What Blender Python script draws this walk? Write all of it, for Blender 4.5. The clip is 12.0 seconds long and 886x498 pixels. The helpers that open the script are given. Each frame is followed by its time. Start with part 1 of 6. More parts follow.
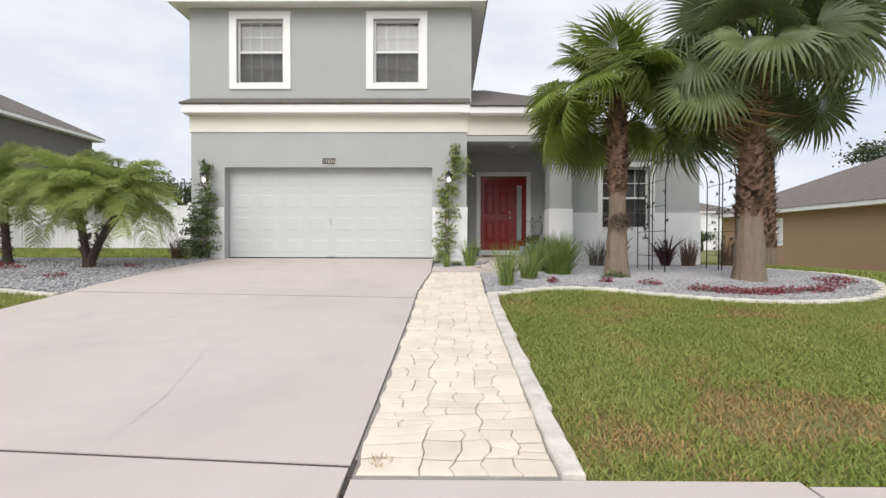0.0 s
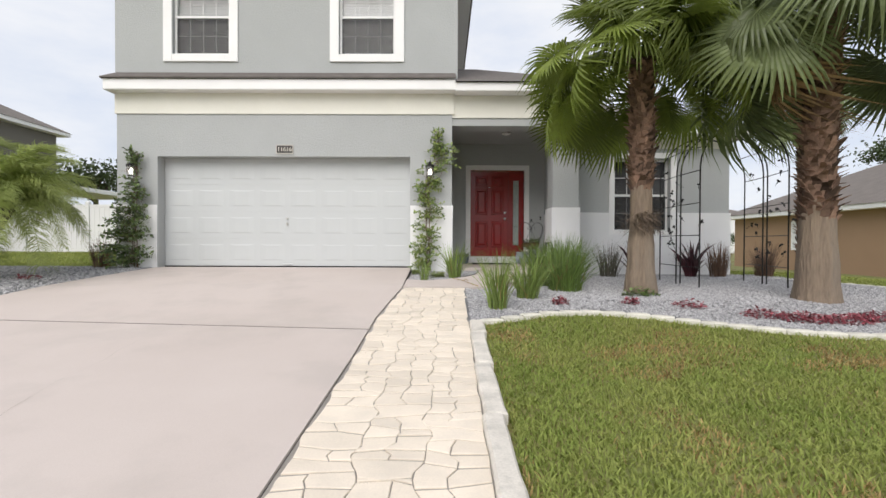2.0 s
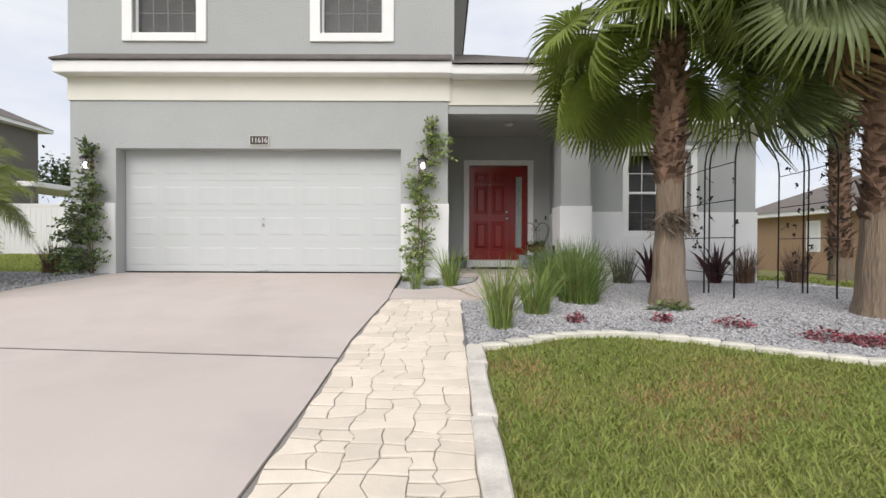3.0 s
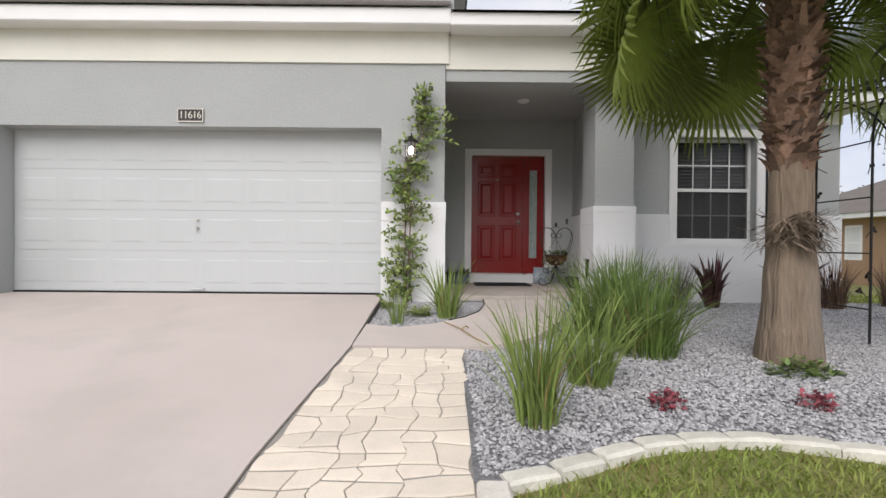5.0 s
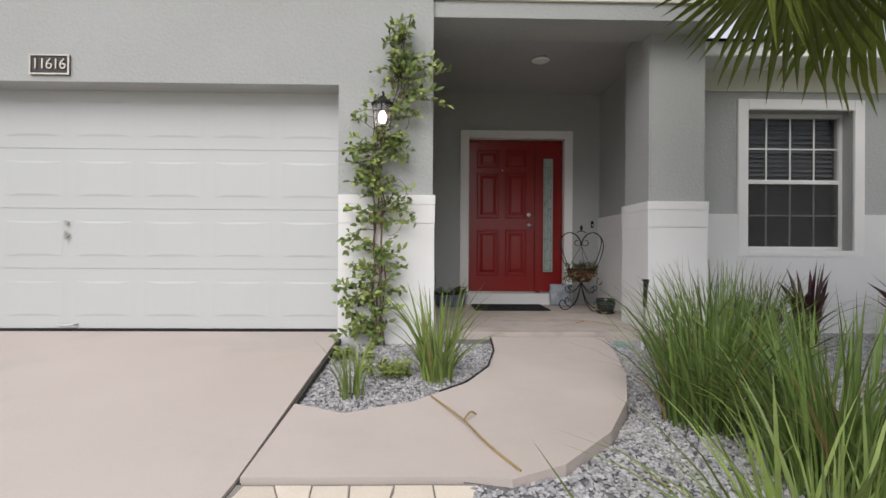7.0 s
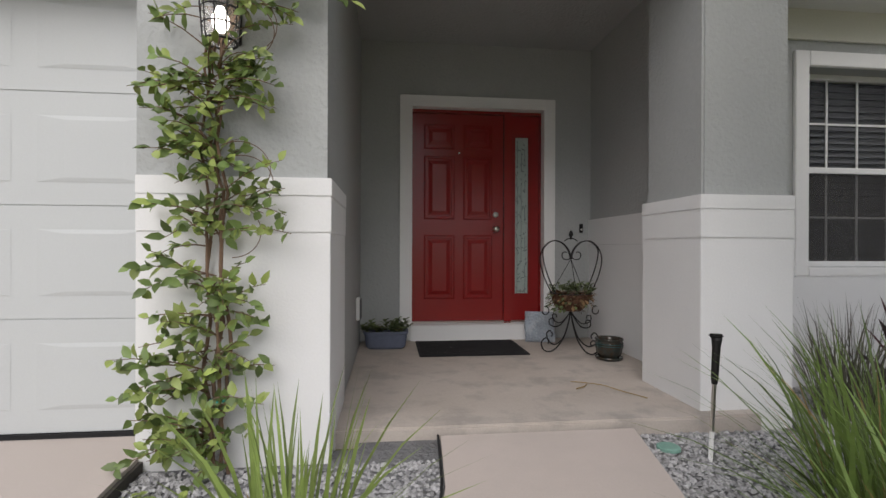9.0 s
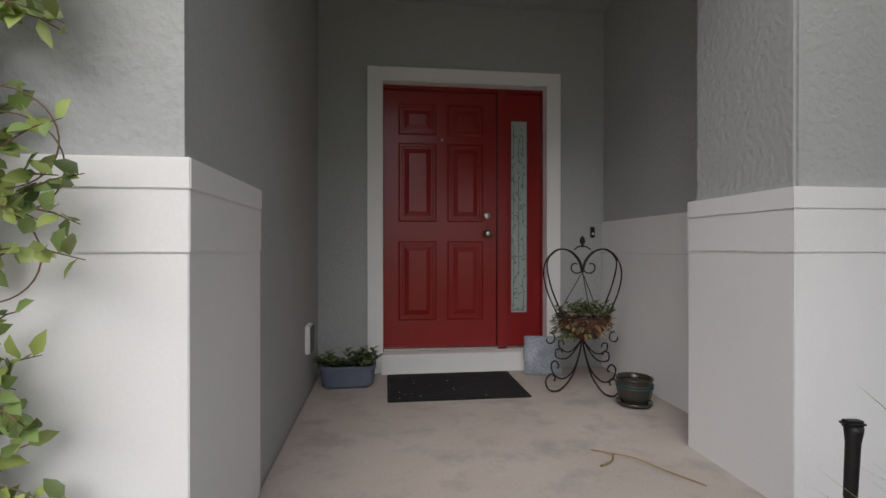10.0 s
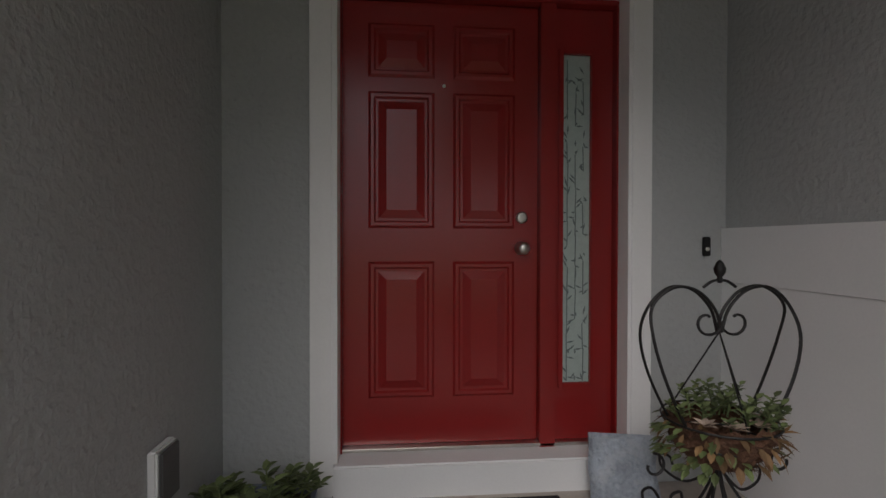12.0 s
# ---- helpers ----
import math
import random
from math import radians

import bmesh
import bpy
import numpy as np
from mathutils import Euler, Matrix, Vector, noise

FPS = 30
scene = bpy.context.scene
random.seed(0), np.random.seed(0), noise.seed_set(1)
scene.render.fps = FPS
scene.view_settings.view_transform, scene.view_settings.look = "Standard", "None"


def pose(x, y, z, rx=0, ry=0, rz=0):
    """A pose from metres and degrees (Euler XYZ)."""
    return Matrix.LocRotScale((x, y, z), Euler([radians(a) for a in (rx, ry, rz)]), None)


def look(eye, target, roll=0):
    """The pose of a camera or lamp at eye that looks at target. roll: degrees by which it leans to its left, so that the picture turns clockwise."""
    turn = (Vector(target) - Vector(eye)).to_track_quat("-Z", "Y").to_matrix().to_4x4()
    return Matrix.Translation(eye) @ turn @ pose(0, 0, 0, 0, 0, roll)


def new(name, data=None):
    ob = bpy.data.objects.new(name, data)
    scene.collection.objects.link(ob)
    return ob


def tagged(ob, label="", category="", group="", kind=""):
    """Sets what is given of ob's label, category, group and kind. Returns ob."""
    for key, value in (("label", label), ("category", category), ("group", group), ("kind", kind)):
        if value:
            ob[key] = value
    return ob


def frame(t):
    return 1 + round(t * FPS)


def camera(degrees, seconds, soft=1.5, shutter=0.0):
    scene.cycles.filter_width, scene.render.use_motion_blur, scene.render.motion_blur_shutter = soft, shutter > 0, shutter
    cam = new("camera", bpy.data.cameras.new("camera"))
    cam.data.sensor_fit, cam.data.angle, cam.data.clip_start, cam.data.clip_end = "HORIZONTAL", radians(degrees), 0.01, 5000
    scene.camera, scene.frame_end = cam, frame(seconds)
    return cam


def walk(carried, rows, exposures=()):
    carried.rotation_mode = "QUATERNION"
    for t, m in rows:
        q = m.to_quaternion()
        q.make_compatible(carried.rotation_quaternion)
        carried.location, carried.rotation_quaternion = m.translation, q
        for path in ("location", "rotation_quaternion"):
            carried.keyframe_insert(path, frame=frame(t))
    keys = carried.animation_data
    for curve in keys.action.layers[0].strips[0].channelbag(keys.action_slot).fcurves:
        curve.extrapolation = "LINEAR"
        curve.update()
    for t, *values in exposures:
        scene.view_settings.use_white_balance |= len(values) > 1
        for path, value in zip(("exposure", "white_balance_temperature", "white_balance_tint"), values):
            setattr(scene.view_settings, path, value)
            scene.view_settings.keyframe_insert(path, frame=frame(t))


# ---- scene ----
cam = camera(85.4, 12.0)
PATH = [
    (0, (0.342, -0.026, 1.28), (0.326, 1.973, 1.248), 0.1),
    (0.5, (0.435, 0.446, 1.291), (0.42, 2.445, 1.261), 0.1),
    (1, (0.528, 0.933, 1.292), (0.515, 2.933, 1.266), 0.1),
    (1.5, (0.609, 1.433, 1.354), (0.599, 3.433, 1.326), 0.0),
    (2, (0.662, 1.945, 1.355), (0.656, 3.945, 1.33), 0.2),
    (2.5, (0.7, 2.453, 1.358), (0.695, 4.453, 1.335), 0.2),
    (3, (0.74, 2.978, 1.401), (0.736, 4.978, 1.377), 0.2),
    (5, (0.78, 5.081, 1.535), (0.783, 7.081, 1.517), 0.5),
    (5.5, (0.777, 5.603, 1.547), (0.78, 7.603, 1.541), 0.3),
    (6, (0.783, 6.106, 1.559), (0.788, 8.106, 1.561), 0.3),
    (6.5, (0.786, 6.592, 1.575), (0.8, 8.592, 1.579), 0.3),
    (8.5, (0.984, 8.487, 1.735), (1.167, 10.478, 1.731), 0.3),
    (9, (1.078, 8.965, 1.763), (1.298, 10.953, 1.759), 0.2),
    (9.5, (1.183, 9.407, 1.807), (1.418, 11.394, 1.801), 0.1),
    (10, (1.305, 9.86, 1.845), (1.545, 11.845, 1.837), 0.0),
    (10.5, (1.372, 10.288, 1.878), (1.621, 12.272, 1.869), 0.2),
    (11, (1.424, 10.695, 1.904), (1.674, 12.679, 1.898), 0.3),
    (11.5, (1.50, 11.083, 1.945), (1.722, 13.071, 1.93), 0.1),
    (12, (1.561, 11.477, 1.978), (1.738, 13.469, 1.954), 0.1),
]
walk(cam, [(t, look(eye, target, roll)) for t, eye, target, roll in PATH],
     exposures=((0.0, 0.1, 6500, 10.6), (3.0, 0.07, 6500, 11.2), (5.0, 0.03, 6450, 13), (6.5, -0.04, 6470, 12.6), (8.5, -0.15, 6480, 12.6), (9.5, -0.17, 6500, 12), (10.5, -0.10, 6400, 13.5), (12.0, -0.27, 6470, 13)))

# ---- world and light ----
SUN_EL, SUN_AZ = 42.0, 197.0
world = bpy.data.worlds.new("overcast_sky")
scene.world = world
world.use_nodes = True
wn, wl = world.node_tree.nodes, world.node_tree.links
wn.clear()
w_out = wn.new("ShaderNodeOutputWorld")
w_bg = wn.new("ShaderNodeBackground")
w_sky = wn.new("ShaderNodeTexSky")
w_sky.sky_type, w_sky.sun_disc = "NISHITA", False
w_sky.sun_elevation, w_sky.sun_rotation = radians(SUN_EL), radians(SUN_AZ)
w_sky.air_density, w_sky.dust_density = 1.0, 2.0
w_dim = wn.new("ShaderNodeVectorMath")
w_dim.operation = "SCALE"
w_dim.inputs["Scale"].default_value = 0.09
w_tc = wn.new("ShaderNodeTexCoord")
w_map = wn.new("ShaderNodeMapping")
w_map.inputs["Scale"].default_value = (1.0, 1.0, 2.6)
w_no = wn.new("ShaderNodeTexNoise")
w_no.inputs["Scale"].default_value = 2.3
w_no.inputs["Detail"].default_value = 6.0
w_no.inputs["Roughness"].default_value = 0.55
w_ramp = wn.new("ShaderNodeValToRGB")
w_ramp.color_ramp.elements[0].position, w_ramp.color_ramp.elements[0].color = 0.36, (0.70, 0.77, 0.90, 1)
w_ramp.color_ramp.elements[1].position, w_ramp.color_ramp.elements[1].color = 0.62, (0.96, 0.97, 0.99, 1)
w_mix = wn.new("ShaderNodeMix")
w_mix.data_type = "RGBA"
w_mix.inputs[0].default_value = 0.88
wl.new(w_tc.outputs["Generated"], w_map.inputs["Vector"])
wl.new(w_map.outputs["Vector"], w_no.inputs["Vector"])
wl.new(w_no.outputs["Fac"], w_ramp.inputs["Fac"])
wl.new(w_sky.outputs["Color"], w_dim.inputs[0])
wl.new(w_dim.outputs["Vector"], w_mix.inputs[6])
wl.new(w_ramp.outputs["Color"], w_mix.inputs[7])
wl.new(w_mix.outputs[2], w_bg.inputs["Color"])
w_bg.inputs["Strength"].default_value = 1.0
wl.new(w_bg.outputs["Background"], w_out.inputs["Surface"])

sun_data = bpy.data.lights.new("sun", "SUN")
sun_data.energy, sun_data.angle, sun_data.color = 2.3, radians(48), (1.0, 0.955, 0.905)
sun = new("sun", sun_data)
sun_dir = Vector((math.sin(radians(SUN_AZ)) * math.cos(radians(SUN_EL)), math.cos(radians(SUN_AZ)) * math.cos(radians(SUN_EL)), math.sin(radians(SUN_EL))))
sun.matrix_world = look(sun_dir * 60, (0, 0, 0))


# ---- materials ----
def shade(name, color, rough=0.8, var=0.12, scale=3.0, grain=60.0, bump=0.15, metal=0.0, tint=None, by_object=0.0, by_island=0.0, depth=0.004, spec=0.5, thin=0.0, stretch=None, blot=None):
    """A surface with variation at two scales, fine relief and, on request, change from piece to piece."""
    m = bpy.data.materials.new(name)
    m.use_nodes = True
    n, l = m.node_tree.nodes, m.node_tree.links
    b = n["Principled BSDF"]
    b.inputs["Roughness"].default_value, b.inputs["Metallic"].default_value = rough, metal
    b.inputs["Specular IOR Level"].default_value = spec
    tc = n.new("ShaderNodeTexCoord")
    big, fine = n.new("ShaderNodeTexNoise"), n.new("ShaderNodeTexNoise")
    big.inputs["Scale"].default_value, big.inputs["Detail"].default_value = scale, 5.0
    fine.inputs["Scale"].default_value, fine.inputs["Detail"].default_value = grain, 4.0
    where = tc.outputs["Object"]
    if stretch:
        mp = n.new("ShaderNodeMapping")
        mp.inputs["Scale"].default_value = stretch
        l.new(where, mp.inputs["Vector"])
        where = mp.outputs["Vector"]
    for t in (big, fine):
        l.new(where, t.inputs["Vector"])
    mixv = n.new("ShaderNodeMix")
    mixv.inputs[0].default_value = 0.4
    l.new(big.outputs["Fac"], mixv.inputs[2])
    l.new(fine.outputs["Fac"], mixv.inputs[3])
    ramp = n.new("ShaderNodeValToRGB")
    second = tint or tuple(c * (1 - var) for c in color)
    first = color if tint else tuple(min(1, c * (1 + var)) for c in color)
    ramp.color_ramp.elements[0].position, ramp.color_ramp.elements[0].color = 0.32, (*second, 1)
    ramp.color_ramp.elements[1].position, ramp.color_ramp.elements[1].color = 0.66, (*first, 1)
    l.new(mixv.outputs[0], ramp.inputs["Fac"])
    last = ramp.outputs["Color"]
    if blot:
        stain, edge, over = n.new("ShaderNodeTexNoise"), n.new("ShaderNodeMapRange"), n.new("ShaderNodeMix")
        stain.inputs["Scale"].default_value, stain.inputs["Detail"].default_value, stain.inputs["Roughness"].default_value = blot[0], 7.0, 0.62
        edge.inputs["From Min"].default_value, edge.inputs["From Max"].default_value, edge.inputs["To Max"].default_value = 0.50, 0.66, blot[2]
        over.data_type = "RGBA"
        over.inputs[7].default_value = (*blot[1], 1)
        l.new(where, stain.inputs["Vector"])
        l.new(stain.outputs["Fac"], edge.inputs["Value"])
        l.new(edge.outputs["Result"], over.inputs[0])
        l.new(last, over.inputs[6])
        last = over.outputs[2]
    for amount, kind in ((by_object, "ShaderNodeObjectInfo"), (by_island, "ShaderNodeNewGeometry")):
        if amount:
            info, hsv, mr = n.new(kind), n.new("ShaderNodeHueSaturation"), n.new("ShaderNodeMapRange")
            mr.inputs["To Min"].default_value, mr.inputs["To Max"].default_value = 1 - amount, 1 + amount
            l.new(info.outputs["Random" if amount is by_object and kind.endswith("Info") else "Random Per Island"], mr.inputs["Value"])
            l.new(mr.outputs["Result"], hsv.inputs["Value"])
            l.new(last, hsv.inputs["Color"])
            last = hsv.outputs["Color"]
    l.new(last, b.inputs["Base Color"])
    if bump:
        bp = n.new("ShaderNodeBump")
        bp.inputs["Strength"].default_value, bp.inputs["Distance"].default_value = bump, depth
        l.new(fine.outputs["Fac"], bp.inputs["Height"])
        l.new(bp.outputs["Normal"], b.inputs["Normal"])
    if thin:
        tr, mx = n.new("ShaderNodeBsdfTranslucent"), n.new("ShaderNodeMixShader")
        mx.inputs[0].default_value = thin
        l.new(last, tr.inputs["Color"])
        l.new(b.outputs["BSDF"], mx.inputs[1])
        l.new(tr.outputs["BSDF"], mx.inputs[2])
        l.new(mx.outputs["Shader"], n["Material Output"].inputs["Surface"])
    return m


def glass_mat(name, color, rough, alpha):
    m = bpy.data.materials.new(name)
    m.use_nodes = True
    b = m.node_tree.nodes["Principled BSDF"]
    b.inputs["Base Color"].default_value = (*color, 1)
    b.inputs["Roughness"].default_value, b.inputs["Alpha"].default_value = rough, alpha
    b.inputs["Specular IOR Level"].default_value = 0.9
    return m


STUCCO = shade("grey_stucco", (0.415, 0.428, 0.424), 0.9, 0.05, 1.2, 38, 0.65, depth=0.0125)
WHITE = shade("white_masonry_paint", (0.79, 0.79, 0.788), 0.75, 0.03, 2.0, 90, 0.2)
CREAM = shade("cream_paint", (0.76, 0.745, 0.665), 0.8, 0.04, 2.0, 60, 0.3)
TRIM = shade("white_trim_paint", (0.84, 0.835, 0.825), 0.55, 0.03, 2.0, 80, 0.08)
GARAGE = shade("pale_garage_paint", (0.535, 0.555, 0.555), 0.5, 0.03, 1.0, 120, 0.06)
CONCRETE = shade("pinkish_concrete", (0.585, 0.515, 0.475), 0.92, 0.07, 0.7, 160, 0.25, tint=(0.515, 0.445, 0.405), blot=(0.9, (0.45, 0.40, 0.365), 0.5))
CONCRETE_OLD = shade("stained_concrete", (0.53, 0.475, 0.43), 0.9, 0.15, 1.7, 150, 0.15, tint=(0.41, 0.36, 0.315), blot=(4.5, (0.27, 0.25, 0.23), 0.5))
STONE = shade("cream_paving_stone", (0.715, 0.63, 0.525), 0.88, 0.08, 4.0, 90, 0.35, by_object=0.08, blot=(3.5, (0.60, 0.54, 0.46), 0.5))
MORTAR = shade("grey_mortar", (0.27, 0.25, 0.225), 0.95, 0.25, 6.0, 90, 0.5)
KERB = shade("weathered_cast_stone", (0.62, 0.58, 0.52), 0.9, 0.15, 5.0, 80, 0.5, by_object=0.05, blot=(6.0, (0.40, 0.38, 0.34), 0.6))
EDGING = shade("white_cast_edging", (0.62, 0.595, 0.52), 0.9, 0.15, 6.0, 60, 0.6, by_object=0.08)
JOINT = shade("dark_joint", (0.07, 0.062, 0.055), 0.95, 0.3, 8.0, 60, 0.4)
SOIL = shade("lawn_soil", (0.16, 0.19, 0.055), 0.95, 0.3, 1.3, 40, 0.6, tint=(0.20, 0.17, 0.06), depth=0.02)
GRAVEL_BED = shade("gravel_bed", (0.25, 0.25, 0.255), 0.95, 0.3, 5.0, 45, 1.0, tint=(0.13, 0.13, 0.135), depth=0.03)
GRAVEL = shade("grey_gravel", (0.385, 0.38, 0.385), 0.9, 0.25, 20.0, 120, 0.3, by_island=0.34)
ROOF = shade("brown_shingle", (0.135, 0.12, 0.11), 0.95, 0.2, 6.0, 80, 0.8)
ROOF_FAR = shade("taupe_shingle", (0.16, 0.14, 0.125), 0.95, 0.15, 3.0, 40, 0.6)
DOOR_RED = shade("satin_red_paint", (0.265, 0.018, 0.0175), 0.22, 0.06, 2.0, 120, 0.05)
IRON = shade("black_iron", (0.018, 0.017, 0.017), 0.5, 0.2, 8.0, 90, 0.2, metal=0.4)
STEEL = shade("satin_nickel", (0.62, 0.60, 0.56), 0.28, 0.04, 5.0, 90, 0.02, metal=1.0)
PLASTIC = shade("white_vinyl", (0.78, 0.78, 0.77), 0.45, 0.02, 2.0, 60, 0.03)
RUBBER = shade("black_rubber_mat", (0.012, 0.012, 0.013), 0.9, 0.3, 6.0, 180, 0.8)
GREY_WALL = shade("neighbour_grey_wall", (0.15, 0.14, 0.125), 0.9, 0.05, 1.0, 30, 0.3)
TAN_WALL = shade("neighbour_tan_wall", (0.36, 0.235, 0.145), 0.9, 0.05, 1.0, 30, 0.3)
GRASS = shade("lawn_grass", (0.345, 0.365, 0.11), 0.7, 0.3, 1.1, 14, 0.0, tint=(0.215, 0.29, 0.062), by_island=0.22, spec=0.25, thin=0.3)
DRY = shade("dry_grass", (0.37, 0.265, 0.115), 0.8, 0.25, 3.0, 30, 0.0, by_island=0.3, spec=0.2, thin=0.2)
BLADE = shade("green_blade", (0.15, 0.225, 0.055), 0.5, 0.25, 2.0, 20, 0.0, by_island=0.45, thin=0.3)
BLADE_LIGHT = shade("light_green_blade", (0.235, 0.315, 0.085), 0.5, 0.25, 2.0, 20, 0.0, by_island=0.35, thin=0.3)
FAN = shade("fan_leaf_green", (0.19, 0.24, 0.045), 0.45, 0.25, 1.5, 12, 0.1, by_object=0.45, thin=0.45)
FAN_DARK = shade("fan_leaf_deep_green", (0.145, 0.18, 0.07), 0.42, 0.25, 1.5, 12, 0.1, by_object=0.3, thin=0.3)
DEAD = shade("dead_frond", (0.25, 0.16, 0.075), 0.85, 0.3, 4.0, 30, 0.2, by_island=0.3)
FEATHER = shade("feather_leaf_green", (0.31, 0.365, 0.11), 0.5, 0.25, 2.0, 20, 0.0, by_object=0.25, thin=0.4)
TRUNK = shade("pale_palm_trunk", (0.34, 0.26, 0.185), 0.95, 0.35, 6.0, 40, 1.0, tint=(0.165, 0.125, 0.095), depth=0.035, stretch=(1, 1, 0.14), blot=(3.0, (0.20, 0.17, 0.14), 0.6))
BOOT = shade("palm_boot", (0.185, 0.115, 0.08), 0.95, 0.35, 5.0, 40, 0.6, by_island=0.75)
FIBRE = shade("dry_palm_fibre", (0.17, 0.125, 0.09), 0.95, 0.35, 5.0, 40, 0.0, by_island=0.6)
BARK = shade("dark_bark", (0.06, 0.045, 0.035), 0.95, 0.3, 6.0, 40, 0.8, depth=0.02)
VINE_LEAF = shade("vine_leaf", (0.16, 0.23, 0.07), 0.42, 0.3, 4.0, 20, 0.0, by_island=0.5, thin=0.3)
VINE_DARK = shade("vine_leaf_dark", (0.085, 0.12, 0.05), 0.45, 0.3, 4.0, 20, 0.0, by_island=0.4)
VINE_STEM = shade("vine_stem", (0.16, 0.10, 0.065), 0.9, 0.3, 8.0, 60, 0.4)
RED_PLANT = shade("red_foliage", (0.24, 0.055, 0.07), 0.6, 0.3, 5.0, 20, 0.0, by_island=0.45)
TI_LEAF = shade("maroon_strap_leaf", (0.075, 0.022, 0.028), 0.45, 0.3, 4.0, 20, 0.0, by_island=0.5)
BROWN_GRASS = shade("bronze_grass", (0.17, 0.105, 0.07), 0.8, 0.3, 4.0, 20, 0.0, by_island=0.4)
TREE_LEAF = shade("distant_leaf", (0.05, 0.075, 0.025), 0.7, 0.3, 2.0, 10, 0.0, by_island=0.4)
# near-black that stands for the shade of unlit rooms
INSIDE_SHADE = shade("interior_shade", (0.03, 0.03, 0.032), 0.9, 0.1)
SCREEN = glass_mat("insect_screen", (0.035, 0.034, 0.034), 0.9, 0.45)
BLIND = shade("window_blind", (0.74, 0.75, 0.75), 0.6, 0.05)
# the wing window's blind: shade behind the glass is put into this darker colour
BLIND_SHADED = shade("shaded_blind", (0.13, 0.13, 0.135), 0.6, 0.05)
BLUE_GLAZE = shade("blue_grey_glaze", (0.125, 0.145, 0.205), 0.4, 0.15, 6.0, 60, 0.15)
TEAL_GLAZE = shade("dark_teal_glaze", (0.025, 0.045, 0.045), 0.18, 0.4, 9.0, 40, 0.1, tint=(0.05, 0.028, 0.015))
EARTH = shade("potting_soil", (0.05, 0.035, 0.025), 1.0, 0.3, 10.0, 80, 0.8)
COIR = shade("brown_coir", (0.12, 0.058, 0.034), 1.0, 0.35, 10.0, 70, 1.0, depth=0.02)
SUCCULENT = shade("succulent_leaf", (0.12, 0.155, 0.06), 0.5, 0.3, 8.0, 30, 0.0, by_island=0.45)
STEPSTONE = shade("blue_grey_cast_stone", (0.33, 0.37, 0.42), 0.9, 0.35, 9.0, 50, 1.0, depth=0.02, blot=(11.0, (0.50, 0.53, 0.56), 0.8))
PLATE = shade("dark_bronze_plate", (0.035, 0.03, 0.028), 0.5, 0.2)
BRASS = shade("pale_number_metal", (0.55, 0.52, 0.46), 0.4, 0.1, metal=0.6)


GLASS = glass_mat("window_glass", (0.02, 0.022, 0.025), 0.03, 0.16)
LANTERN_GLASS = glass_mat("lantern_glass", (0.8, 0.8, 0.8), 0.1, 0.25)
FROST = shade("frosted_glass", (0.40, 0.47, 0.44), 0.35, 0.08, 30.0, 120, 0.2)
GLOW = bpy.data.materials.new("lamp_glow")
GLOW.use_nodes = True
GLOW.node_tree.nodes["Principled BSDF"].inputs["Emission Color"].default_value = (1.0, 0.95, 0.86, 1)
GLOW.node_tree.nodes["Principled BSDF"].inputs["Emission Strength"].default_value = 6.0


